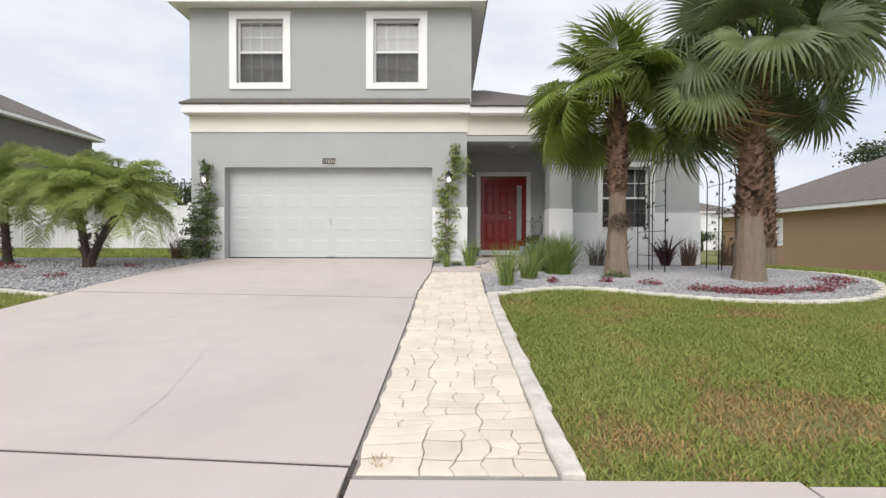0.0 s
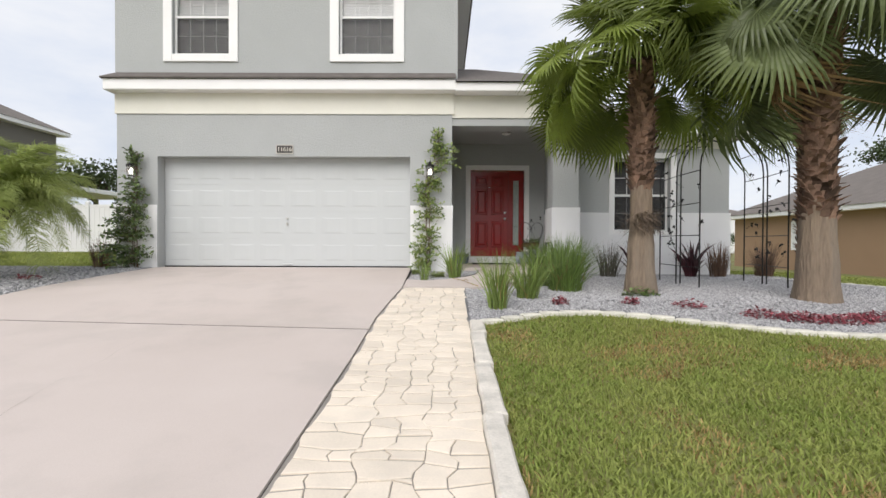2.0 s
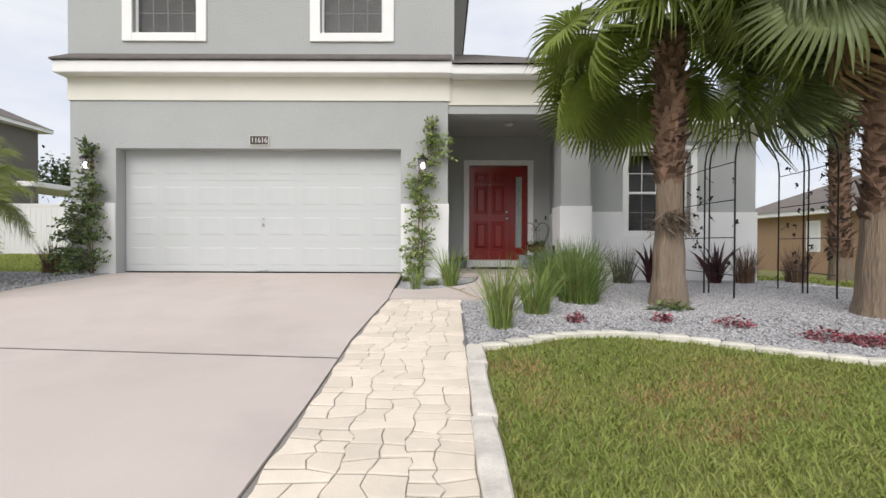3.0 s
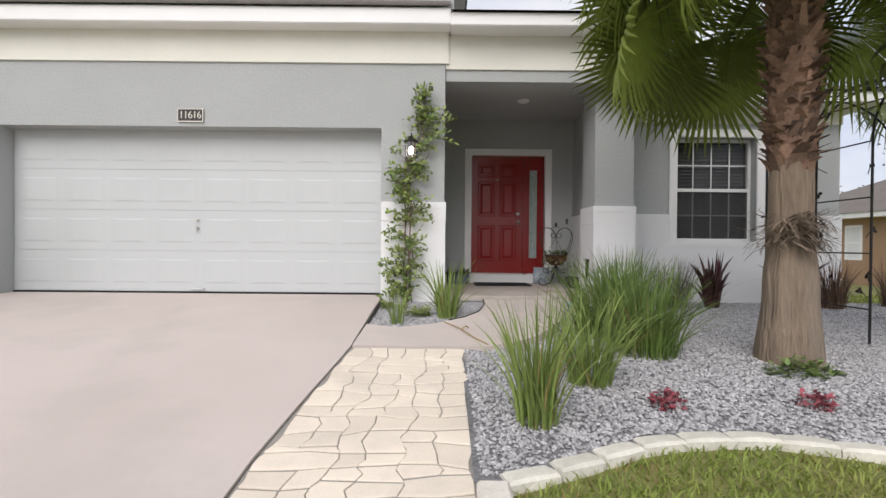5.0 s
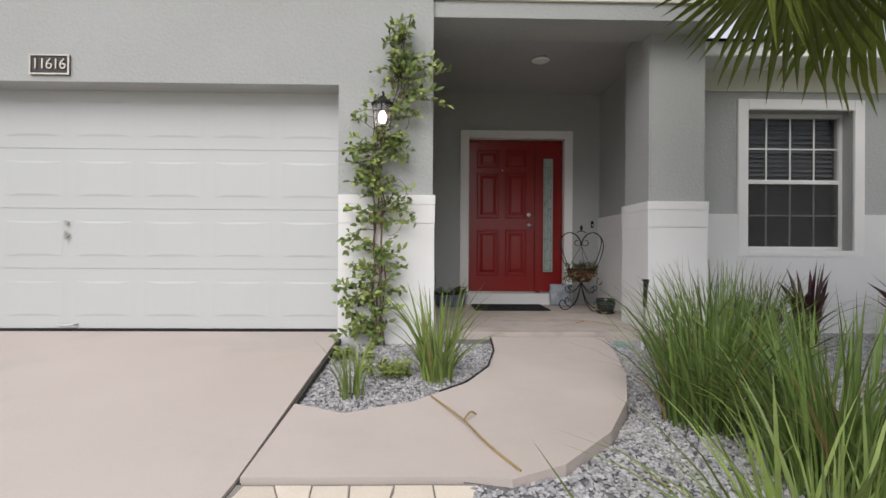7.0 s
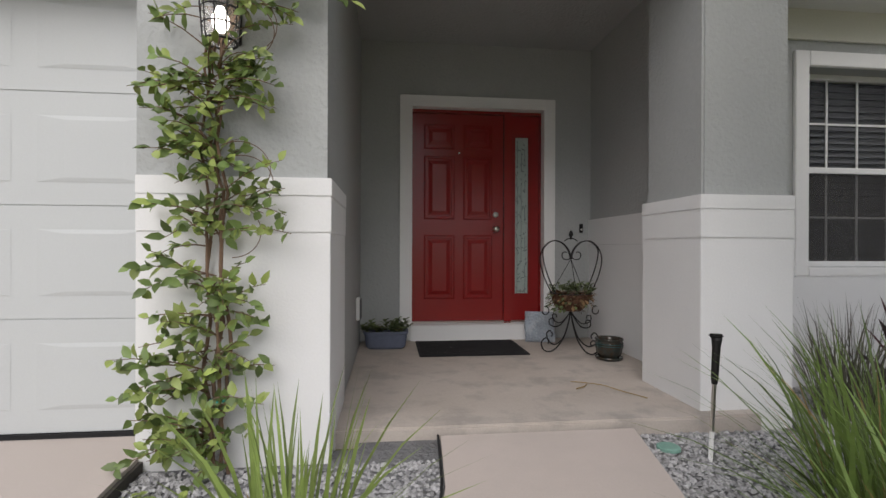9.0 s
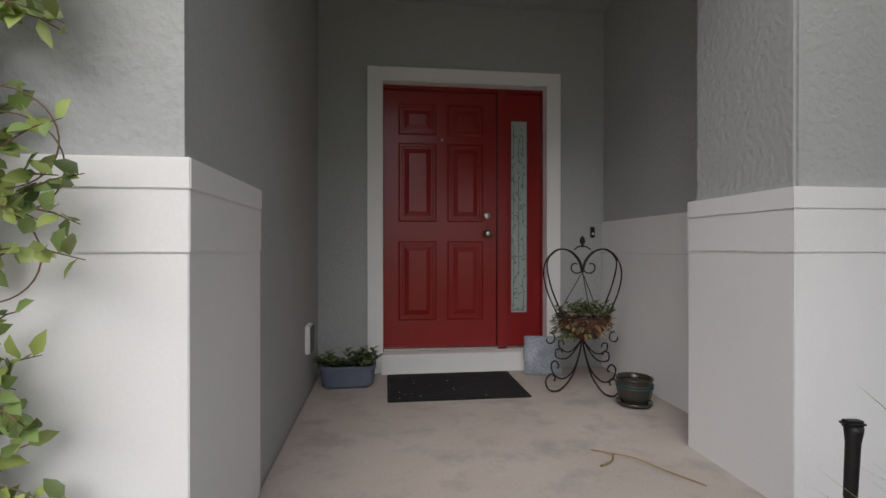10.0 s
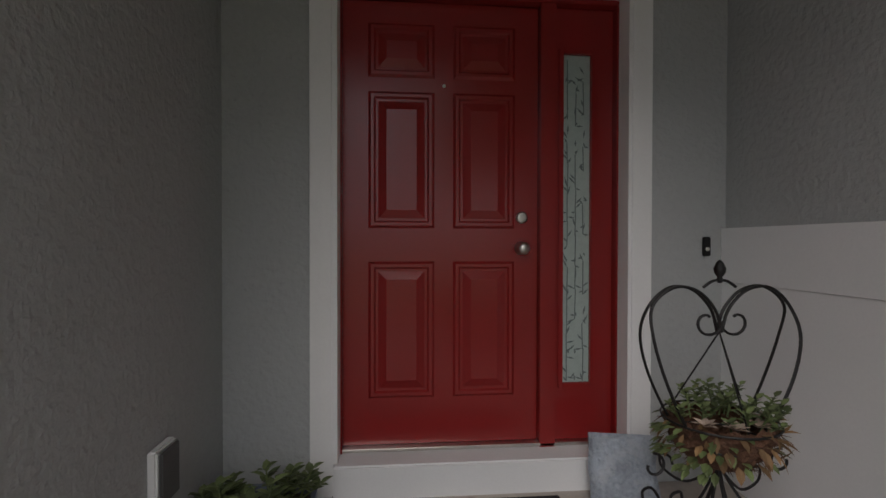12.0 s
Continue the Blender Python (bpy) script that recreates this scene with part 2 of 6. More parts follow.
# ---- mesh building ----
class Shape:
    """Collects points and faces of one mesh."""

    def __init__(self):
        self.v, self.f = [], []

    def add(self, verts, faces):
        k = len(self.v)
        self.v += [tuple(p) for p in verts]
        self.f += [tuple(i + k for i in f) for f in faces]
        return self

    def box(self, x0, x1, y0, y1, z0, z1):
        return self.add([(x0, y0, z0), (x1, y0, z0), (x1, y1, z0), (x0, y1, z0), (x0, y0, z1), (x1, y0, z1), (x1, y1, z1), (x0, y1, z1)],
                        [(3, 2, 1, 0), (4, 5, 6, 7), (0, 1, 5, 4), (1, 2, 6, 5), (2, 3, 7, 6), (3, 0, 4, 7)])

    def tube(self, pts, radii, sides=6, caps=True):
        pts = [Vector(p) for p in pts]
        n = len(pts)
        if isinstance(radii, (int, float)):
            radii = [radii] * n
        verts, faces = [], []
        side = None
        for i, p in enumerate(pts):
            d = (pts[min(i + 1, n - 1)] - pts[max(i - 1, 0)]).normalized()
            if side is None:
                side = d.cross(Vector((0, 0, 1)))
                if side.length < 0.05:
                    side = d.cross(Vector((1, 0, 0)))
            else:
                side = side - d * side.dot(d)
            side.normalize()
            up = side.cross(d)
            for k in range(sides):
                a = 2 * math.pi * k / sides
                verts.append(p + radii[i] * (math.cos(a) * side + math.sin(a) * up))
        for i in range(n - 1):
            for k in range(sides):
                k2 = (k + 1) % sides
                faces.append((i * sides + k, (i + 1) * sides + k, (i + 1) * sides + k2, i * sides + k2))
        if caps:
            faces.append(tuple(range(sides)))
            faces.append(tuple((n - 1) * sides + k for k in reversed(range(sides))))
        return self.add(verts, faces)

    def turn(self, profile, sides=24, at=(0, 0, 0)):
        """A turned body from (radius, height) pairs."""
        verts, faces = [], []
        for r, z in profile:
            for k in range(sides):
                a = 2 * math.pi * k / sides
                verts.append((at[0] + r * math.cos(a), at[1] + r * math.sin(a), at[2] + z))
        for i in range(len(profile) - 1):
            for k in range(sides):
                k2 = (k + 1) % sides
                faces.append((i * sides + k, i * sides + k2, (i + 1) * sides + k2, (i + 1) * sides + k))
        faces.append(tuple(reversed(range(sides))))
        faces.append(tuple((len(profile) - 1) * sides + k for k in range(sides)))
        return self.add(verts, faces)

    def grid(self, fn, nu, nv):
        """A sheet of points fn(u, v), u and v from 0 to 1."""
        verts = [fn(i / nu, j / nv) for i in range(nu + 1) for j in range(nv + 1)]
        faces = [(i * (nv + 1) + j, (i + 1) * (nv + 1) + j, (i + 1) * (nv + 1) + j + 1, i * (nv + 1) + j + 1) for i in range(nu) for j in range(nv)]
        return self.add(verts, faces)

    def mesh(self, name, material, smooth=False, bevel=0.0):
        me = bpy.data.meshes.new(name)
        me.from_pydata(self.v, [], self.f)
        if bevel:
            bm = bmesh.new()
            bm.from_mesh(me)
            bmesh.ops.bevel(bm, geom=[e for e in bm.edges if len(e.link_faces) == 2 and e.calc_face_angle(0) > 0.6], offset=bevel, segments=2, affect="EDGES", clamp_overlap=True)
            bm.to_mesh(me)
            bm.free()
        me.materials.append(material)
        if smooth:
            me.polygons.foreach_set("use_smooth", [True] * len(me.polygons))
        me.update()
        return me


def part(name, shape, material, parent=None, label="", smooth=False, bevel=0.0):
    """One mesh object, a part of its parent."""
    ob = new(name, shape.mesh(name, material, smooth, bevel))
    if parent is not None:
        ob.parent = parent
    return tagged(ob, label)


def piece(name, mesh, parent, m=None):
    """One more object on a shared mesh, under its parent."""
    ob = new(name, mesh)
    ob.parent = parent
    if m is not None:
        ob.matrix_basis = m
    return ob


def thing(name, label, category, m=None, group="", kind=""):
    ob = tagged(new(name), label, category, group, kind)
    if m is not None:
        ob.matrix_basis = m
    return ob


def setting(name, shape, material, label, category, bevel=0.0, smooth=False):
    return tagged(part(name, shape, material, None, "", smooth, bevel), label, category, "", "structure")


def wall_with(shape, u0, u1, z0, z1, holes, depth0, depth1, along="x"):
    """Fills a wall of boxes around rectangular holes (u0, u1, z0, z1) that do not overlap in u."""
    def put(a, b, c, d):
        if b - a > 1e-4 and d - c > 1e-4:
            if along == "x":
                shape.box(a, b, depth0, depth1, c, d)
            else:
                shape.box(depth0, depth1, a, b, c, d)
    u = u0
    for a, b, c, d in sorted(holes):
        put(u, a, z0, z1)
        put(a, b, z0, c)
        put(a, b, d, z1)
        u = b
    put(u, u1, z0, z1)
    return shape


# ---- ground heights ----
P_Y = (-60, -6, 0, 2.1, 4.0, 6.0, 7.2, 8.0, 8.9, 10.0, 11.1, 14.0, 20.0, 40.0, 80.0)
P_Z = (0.0, 0.08, 0.14, 0.19, 0.27, 0.37, 0.47, 0.575, 0.68, 0.765, 0.84, 0.835, 0.95, 0.85, 0.6)
B_Y = (-60, -6, 0, 2.1, 4.0, 6.0, 7.2, 8.0, 9.0, 20.0, 40.0, 80.0)
B_Z = (0.0, 0.08, 0.14, 0.19, 0.27, 0.37, 0.49, 0.61, 0.655, 0.66, 0.6, 0.6)


def soft_step(a, b, x):
    t = min(1, max(0, (x - a) / (b - a)))
    return t * t * (3 - 2 * t)


def ground_z(x, y):
    mid = 1.05 + 0.8 * soft_step(8.8, 10.6, y)
    w = soft_step(mid - 0.3, mid + 0.3, x)
    z = (1 - w) * float(np.interp(y, P_Y, P_Z)) + w * float(np.interp(y, B_Y, B_Z))
    z -= 0.05 * soft_step(8.95, 9.2, y) * soft_step(-0.1, 0.15, x) * (1 - w)
    z += 0.11 * soft_step(9.6, 11.2, y) * soft_step(1.6, 2.0, x) * (1 - soft_step(3.0, 3.9, x))
    return z - 0.42 * soft_step(8.0, 15.0, x) * soft_step(5.0, 12.0, y)


# ---- ground, drive and paths ----
gx = [-1200, -400, -150, -70, -40, -30, -24, -20, -17, -14, -12, -10, -8.5, -7.5] + [round(-6.5 + 0.25 * i, 3) for i in range(72)] + [12, 13, 14, 15, 17, 20, 25, 32, 45, 80, 200, 500, 1200]
gy = [-1200, -300, -100, -50, -25, -12, -6, -3, -1] + [round(0.25 * i, 3) for i in range(1, 57)] + [15, 16, 18, 20, 23, 27, 32, 40, 55, 80, 130, 250, 600, 1500]
ground = Shape()
ground.v = [(x, y, ground_z(x, y) - 0.012) for x in gx for y in gy]
ground.f = [(i * len(gy) + j, (i + 1) * len(gy) + j, (i + 1) * len(gy) + j + 1, i * len(gy) + j + 1) for i in range(len(gx) - 1) for j in range(len(gy) - 1)]
setting("ground", ground, SOIL, "green lawn ground with thin brown patches", "ground", smooth=True)


def strip(name, material, label, category, left, right, y0, y1, ny, nx, lift, drop=0.12, skew=(0.0, 0.0)):
    """A slab that follows the ground between two side lines x = left(y), right(y)."""
    s = Shape()
    zt = lambda y: float(np.interp(y, P_Y, P_Z)) + lift
    def row(u, x):
        return y0 + u * (y1 - y0) + (skew[0] * (1 - u) + skew[1] * u) * max(0, -0.1 - x)
    def top(u, v):
        y = y0 + u * (y1 - y0)
        x = left(y) * (1 - v) + right(y) * v
        return (x, row(u, x), zt(row(u, x)))
    s.grid(top, ny, nx)
    for k in (0, 1):
        s.grid(lambda u, v: (top(u, k)[0], top(u, k)[1], top(u, k)[2] - v * drop), ny, 1)
        s.grid(lambda u, v: (top(k, u)[0], top(k, u)[1], top(k, u)[2] - v * drop), nx, 1)
    return setting(name, s, material, label, category)


def edge_x(y):
    return float(np.interp(y, (2.1, 7.3, 8.0, 8.9, 11.2), (-0.10, -0.10, -0.03, 0.06, 0.03)))


def drive_left(y):
    return float(np.interp(y, (2.1, 5.5, 7.1, 8.0, 11.1), (-5.3, -5.35, -5.4, -5.25, -4.9)))


def kerb_left(y):
    return 0.845 + 0.017 * (y - 2.1)


def kerb_right(y):
    return 0.968 + 0.025 * (y - 2.1)


JOINT_Y = 6.85
strip("driveway_1", CONCRETE, "pale pinkish concrete driveway slab", "driveway", drive_left, lambda y: edge_x(y) - 0.012, 2.220, JOINT_Y - 0.02, 24, 8, 0.03, skew=(0.078, 0.078))
strip("driveway_2", CONCRETE, "pale pinkish concrete driveway slab by the garage", "driveway", drive_left, lambda y: edge_x(y) - 0.012, JOINT_Y + 0.02, 11.42, 20, 8, 0.03, skew=(0.078, 0.0))
strip("pavement_1", CONCRETE, "pale concrete pavement slab", "pavement", lambda y: -5.4, lambda y: -0.115, -0.45, 2.19, 4, 6, 0.03, skew=(0.0, 0.078))
strip("joint_front", JOINT, "dark joint filler across the drive", "joint", lambda y: -5.4, lambda y: -0.09, 2.12, 2.28, 2, 6, 0.023, skew=(0.078, 0.078))
strip("joint_middle", JOINT, "dark joint filler across the drive", "joint", lambda y: -5.3, lambda y: -0.12, JOINT_Y - 0.05, JOINT_Y + 0.05, 1, 6, 0.024, skew=(0.078, 0.078))
strip("pavement_2", CONCRETE, "pale concrete pavement slab", "pavement", lambda y: -0.085, lambda y: 1.9, -0.45, 2.09, 4, 4, 0.03)
strip("pavement_3", CONCRETE, "pale concrete pavement slab", "pavement", lambda y: 1.915, lambda y: 9.0, -0.45, 2.05, 4, 4, 0.03)
strip("pavement_4", CONCRETE, "pale concrete pavement slab", "pavement", lambda y: -20, lambda y: -5.415, -0.45, 2.19, 4, 4, 0.03)
strip("joint", JOINT, "dark joint filler beside the drive", "joint", lambda y: edge_x(y) - 0.022, lambda y: edge_x(y) + 0.005, 2.0, 11.2, 40, 1, 0.012)
strip("path_bed", MORTAR, "grey mortar bed of the stone path", "path", lambda y: edge_x(y) - 0.005, lambda y: kerb_left(y) + 0.02 if y > 7.15 else kerb_left(y) + 0.06, 2.12, 8.93, 30, 2, 0.016)

# walkway from the stone path to the porch
WL = ((0.06, 8.95), (0.06, 9.69), (0.35, 9.56), (0.70, 9.72), (1.02, 10.02), (1.20, 10.38), (1.30, 10.85), (1.33, 11.33))
WR = ((0.95, 8.95), (1.12, 8.93), (1.36, 9.04), (1.66, 9.34), (1.90, 9.74), (2.08, 10.20), (2.22, 10.75), (2.34, 11.33))


def along(line, u):
    k = u * (len(line) - 1)
    i = min(int(k), len(line) - 2)
    a, b = Vector(line[i]), Vector(line[i + 1])
    return a + (b - a) * (k - i)


def walk_z(y):
    return float(np.interp(y, (8.9, 10.0, 11.4), (0.715, 0.79, 0.835)))


walkway = Shape()
walkway.grid(lambda u, v: (*(along(WL, u) * (1 - v) + along(WR, u) * v), walk_z((along(WL, u) * (1 - v) + along(WR, u) * v).y)), 28, 6)
for line in (WL, WR):
    walkway.grid(lambda u, v: (*along(line, u), walk_z(along(line, u).y) - 0.14 * v), 28, 1)
walkway.grid(lambda u, v: (*(along(WL, 0) * (1 - u) + along(WR, 0) * u), walk_z(8.95) - 0.1 * v), 4, 1)
setting("walkway", walkway, CONCRETE, "curved pale concrete walkway to the porch", "walkway")

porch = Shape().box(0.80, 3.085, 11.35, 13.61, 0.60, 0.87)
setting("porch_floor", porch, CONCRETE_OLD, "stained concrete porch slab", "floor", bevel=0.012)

# gravel beds
EDGE = ((1.06, 7.17), (1.35, 7.27), (1.85, 7.50), (2.4, 7.55), (3.0, 7.40), (3.55, 7.12), (4.1, 6.87), (4.7, 6.70), (5.3, 6.66), (5.9, 6.74), (6.5, 6.95), (7.05, 7.35), (7.4, 7.85), (7.6, 8.4))
EX, EY = [p[0] for p in EDGE], [p[1] for p in EDGE]


def bed_y(x):
    return float(np.interp(x, EX, EY))


bed = Shape()
bed.grid(lambda u, v: (lambda x: (lambda y: (x, y, ground_z(x, y) + 0.02))(bed_y(x) * (1 - v) + (12.5 if x > 3.3 else 11.34) * v))(0.93 + u * 6.67), 40, 30)
setting("gravel_bed_1", bed, GRAVEL_BED, "grey gravel planting bed in front of the house", "gravel bed", smooth=True)
bed = Shape()
bed.grid(lambda u, v: (lambda y: (lambda x: (x, y, ground_z(0.5, y) + 0.016))(0.035 * (1 - v) + v * float(np.interp(y, (9.5, 9.72, 10.02, 10.38, 10.85, 11.4), (0.5, 0.72, 1.04, 1.22, 1.32, 1.34)))))(9.52 + u * 1.75), 16, 8)
setting("gravel_bed_2", bed, GRAVEL_BED, "small grey gravel bed beside the garage wall", "gravel bed", smooth=True)


def left_bed_front(x):
    return float(np.interp(x, (-14, -11, -8.5, -7.0, -5.4), (10.4, 9.5, 8.3, 7.55, 7.1)))


bed = Shape()
bed.grid(lambda u, v: (lambda x: (lambda y: (min(x, drive_left(y) - 0.01), y, ground_z(min(x, drive_left(y)), y) + 0.02))(left_bed_front(x) * (1 - v) + float(np.interp(x, (-14, -9, -5.7, -4.9), (11.5, 11.6, 11.6, 11.1))) * v))(-13 + u * 8.1), 30, 16)
setting("gravel_bed_3", bed, GRAVEL_BED, "grey gravel bed beside the driveway", "gravel bed", smooth=True)

# ---- house ----
FY = 11.15
house = Shape()
wall_with(house, -5.62, 0.80, 0.4, 4.25, [(-4.843, 0.0, 0.4, 3.0)], FY, FY + 0.3)
setting("wall_garage", house, STUCCO, "pale grey stucco garage front wall", "wall")
s = Shape()
wall_with(s, -5.62, 0.90, 4.25, 6.66, [(-4.52, -3.44, 4.93, 6.40), (-1.355, -0.285, 4.93, 6.40)], FY - 0.04, FY + 0.26)
setting("wall_upper", s, STUCCO, "pale grey stucco upper storey wall", "wall")
s = Shape().box(-5.62, -5.32, FY + 0.3, 22.0, 0.4, 6.66).box(0.60, 0.90, FY + 0.3, 22.0, 4.25, 6.66).box(-5.32, 0.6, 21.7, 22.0, 0.4, 6.66)
setting("wall_side", s, STUCCO, "grey stucco side walls of the house", "wall")
s = Shape().box(0.50, 0.80, FY + 0.3, 13.61, 0.4, 4.25)
setting("wall_porch_1", s, STUCCO, "grey stucco wall beside the porch", "wall")
s = Shape()
wall_with(s, 0.50, 3.34, 0.4, 4.25, [(1.272, 2.606, 0.4, 3.142)], 13.61, 13.9)
setting("wall_porch_2", s, STUCCO, "dark grey stucco wall around the front door", "wall")
s = Shape().box(3.085, 3.34, 12.02, 13.61, 0.4, 4.25)
setting("wall_porch_3", s, STUCCO, "grey stucco wall beside the porch", "wall")
s = Shape()
wall_with(s, 3.34, 6.86, 0.3, 3.75, [(4.36, 5.58, 1.62, 3.21)], 12.44, 12.74)
s.box(6.56, 6.86, 12.74, 22.0, 0.3, 3.75)
setting("wall_wing", s, STUCCO, "grey stucco wall of the front wing", "wall")
s = Shape().box(2.797, 3.32, 11.45, 12.02, 0.4, 3.70)
setting("porch_pillar", s, STUCCO, "square grey stucco porch pillar", "pillar", bevel=0.012)
s = Shape().box(0.802, 3.345, 11.185, 11.62, 3.605, 3.748).box(3.05, 3.345, 11.62, 12.02, 3.605, 3.748)
setting("porch_beam", s, STUCCO, "grey beam over the porch opening", "beam")
s = Shape().box(0.8025, 3.37, 11.16, 11.62, 3.75, 4.172).box(3.05, 3.37, 11.62, 12.40, 3.75, 4.172)
setting("frieze_porch", s, CREAM, "cream frieze band over the porch", "frieze")
s = Shape().box(0.80, 3.30, 11.622, 13.61, 3.752, 3.85)
setting("ceiling", s, STUCCO, "grey porch ceiling", "ceiling")
s = Shape().box(-5.645, 0.84, FY - 0.025, FY, 3.808, 4.20).box(-5.645, -5.62, FY, FY + 3, 3.808, 4.20)
setting("frieze_garage", s, CREAM, "cream frieze band above the garage", "frieze")
s = Shape().box(3.345, 6.88, 12.415, 12.44, 3.42, 3.66)
setting("frieze_wing", s, CREAM, "beige frieze band under the wing eave", "frieze")


def base_band(name, x0, x1, y0, y1, z0, top=2.07, wide=0):
    s = Shape().box(x0, x1, y0, y1, z0, top - 0.24)
    s.box(x0 - 0.004 * wide, x1 + 0.004, y0 - 0.004, y1, top - 0.24, top - 0.08)
    s.box(x0 - 0.007 * wide, x1 + 0.007, y0 - 0.007, y1, top - 0.08, top)
    return setting(name, s, WHITE, "white painted masonry base with stepped cap", "wall base", bevel=0.003)


base_band("wall_base_1", 0.004, 0.816, FY - 0.016, 11.83, 0.4)
base_band("wall_base_2", -5.636, -4.858, FY - 0.016, 11.36, 0.4)
base_band("wall_base_3", 2.780, 3.336, 11.434, 12.05, 0.4, 2.065, 1)
s = Shape()
wall_with(s, 3.36, 6.885, 0.3, 2.03, [(4.24, 5.70, 1.55, 2.03)], 12.41, 12.44)
setting("wall_base_4", s, WHITE, "white painted base of the wing wall", "wall base")
s = Shape().box(3.068, 3.085, 12.05, 13.61, 0.5, 1.80).box(3.063, 3.085, 12.05, 13.61, 1.802, 2.05)
setting("wall_base_5", s, WHITE, "white painted base of the porch wall", "wall base")

# eaves and roofs
s = Shape().box(-5.72, 0.86, 10.90, FY + 0.2, 4.20, 4.40).box(-5.72, -5.62, FY + 0.2, 14.0, 4.20, 4.40)
setting("fascia_garage", s, TRIM, "white fascia above the garage", "fascia", bevel=0.01)
s = Shape().add([(-5.75, 10.86, 4.402), (0.86, 10.86, 4.402), (0.86, 11.10, 4.58), (-5.60, 11.10, 4.58), (-5.75, 14, 4.402), (-5.60, 14, 4.58), (-5.75, 10.86, 4.43), (0.86, 10.86, 4.43)], [(6, 7, 2, 3), (0, 1, 7, 6), (0, 6, 3, 5, 4)])
setting("roof_skirt", s, ROOF, "narrow brown shingle skirt roof", "roof")
s = Shape().box(0.862, 3.76, 10.87, 11.64, 4.174, 4.335).box(3.37, 3.76, 11.64, 13.0, 4.174, 4.335)
setting("fascia_porch", s, TRIM, "white fascia over the porch", "fascia", bevel=0.01)
s = Shape().add([(0.86, 10.82, 4.338), (3.82, 10.82, 4.338), (3.82, 16.5, 4.338), (0.90, 13.4, 5.48), (1.4, 13.4, 5.48), (1.4, 16.5, 5.48), (0.90, 16.5, 5.48)], [(0, 1, 4, 3), (1, 2, 5, 4), (3, 4, 5, 6)])
setting("roof_porch", s, ROOF, "brown shingle roof over the porch", "roof")
s = Shape().box(3.36, 7.22, 12.05, 12.44, 3.66, 3.82).box(6.86, 7.22, 12.44, 22.3, 3.66, 3.82)
setting("fascia_wing", s, TRIM, "white fascia and soffit of the wing", "fascia", bevel=0.01)
s = Shape().add([(0.9, 12.0, 3.824), (7.28, 12.0, 3.824), (7.28, 22.4, 3.824), (0.9, 22.4, 3.824), (0.9, 15.5, 5.4), (4.0, 15.5, 5.4), (4.0, 19.0, 5.4), (0.9, 19.0, 5.4)], [(0, 1, 5, 4), (1, 2, 6, 5), (2, 3, 7, 6), (4, 5, 6, 7)])
setting("roof_wing", s, ROOF, "brown shingle hip roof of the wing", "roof")
s = Shape().box(-5.92, 1.20, 10.78, 22.3, 6.66, 6.68).box(-5.94, 1.22, 10.76, 10.80, 6.64, 6.84).box(1.18, 1.22, 10.80, 22.3, 6.64, 6.84).box(-5.94, -5.90, 10.80, 22.3, 6.64, 6.84)
setting("eave_upper", s, TRIM, "white soffit and fascia of the upper roof", "eave")
s = Shape().add([(-6.0, 10.7, 6.842), (1.28, 10.7, 6.842), (1.28, 22.4, 6.842), (-6.0, 22.4, 6.842), (-2.36, 14.3, 8.4), (-2.36, 18.8, 8.4)], [(0, 1, 4), (1, 2, 5, 4), (2, 3, 5), (3, 0, 4, 5)])
setting("roof_upper", s, ROOF, "brown shingle hip roof of the upper storey", "roof")
# added unseen floor, with the room's darkness put into its colour
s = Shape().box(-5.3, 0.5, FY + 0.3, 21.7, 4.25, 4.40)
setting("floor_upper", s, INSIDE_SHADE, "unseen upper storey floor, coloured dark as an unlit room", "floor")


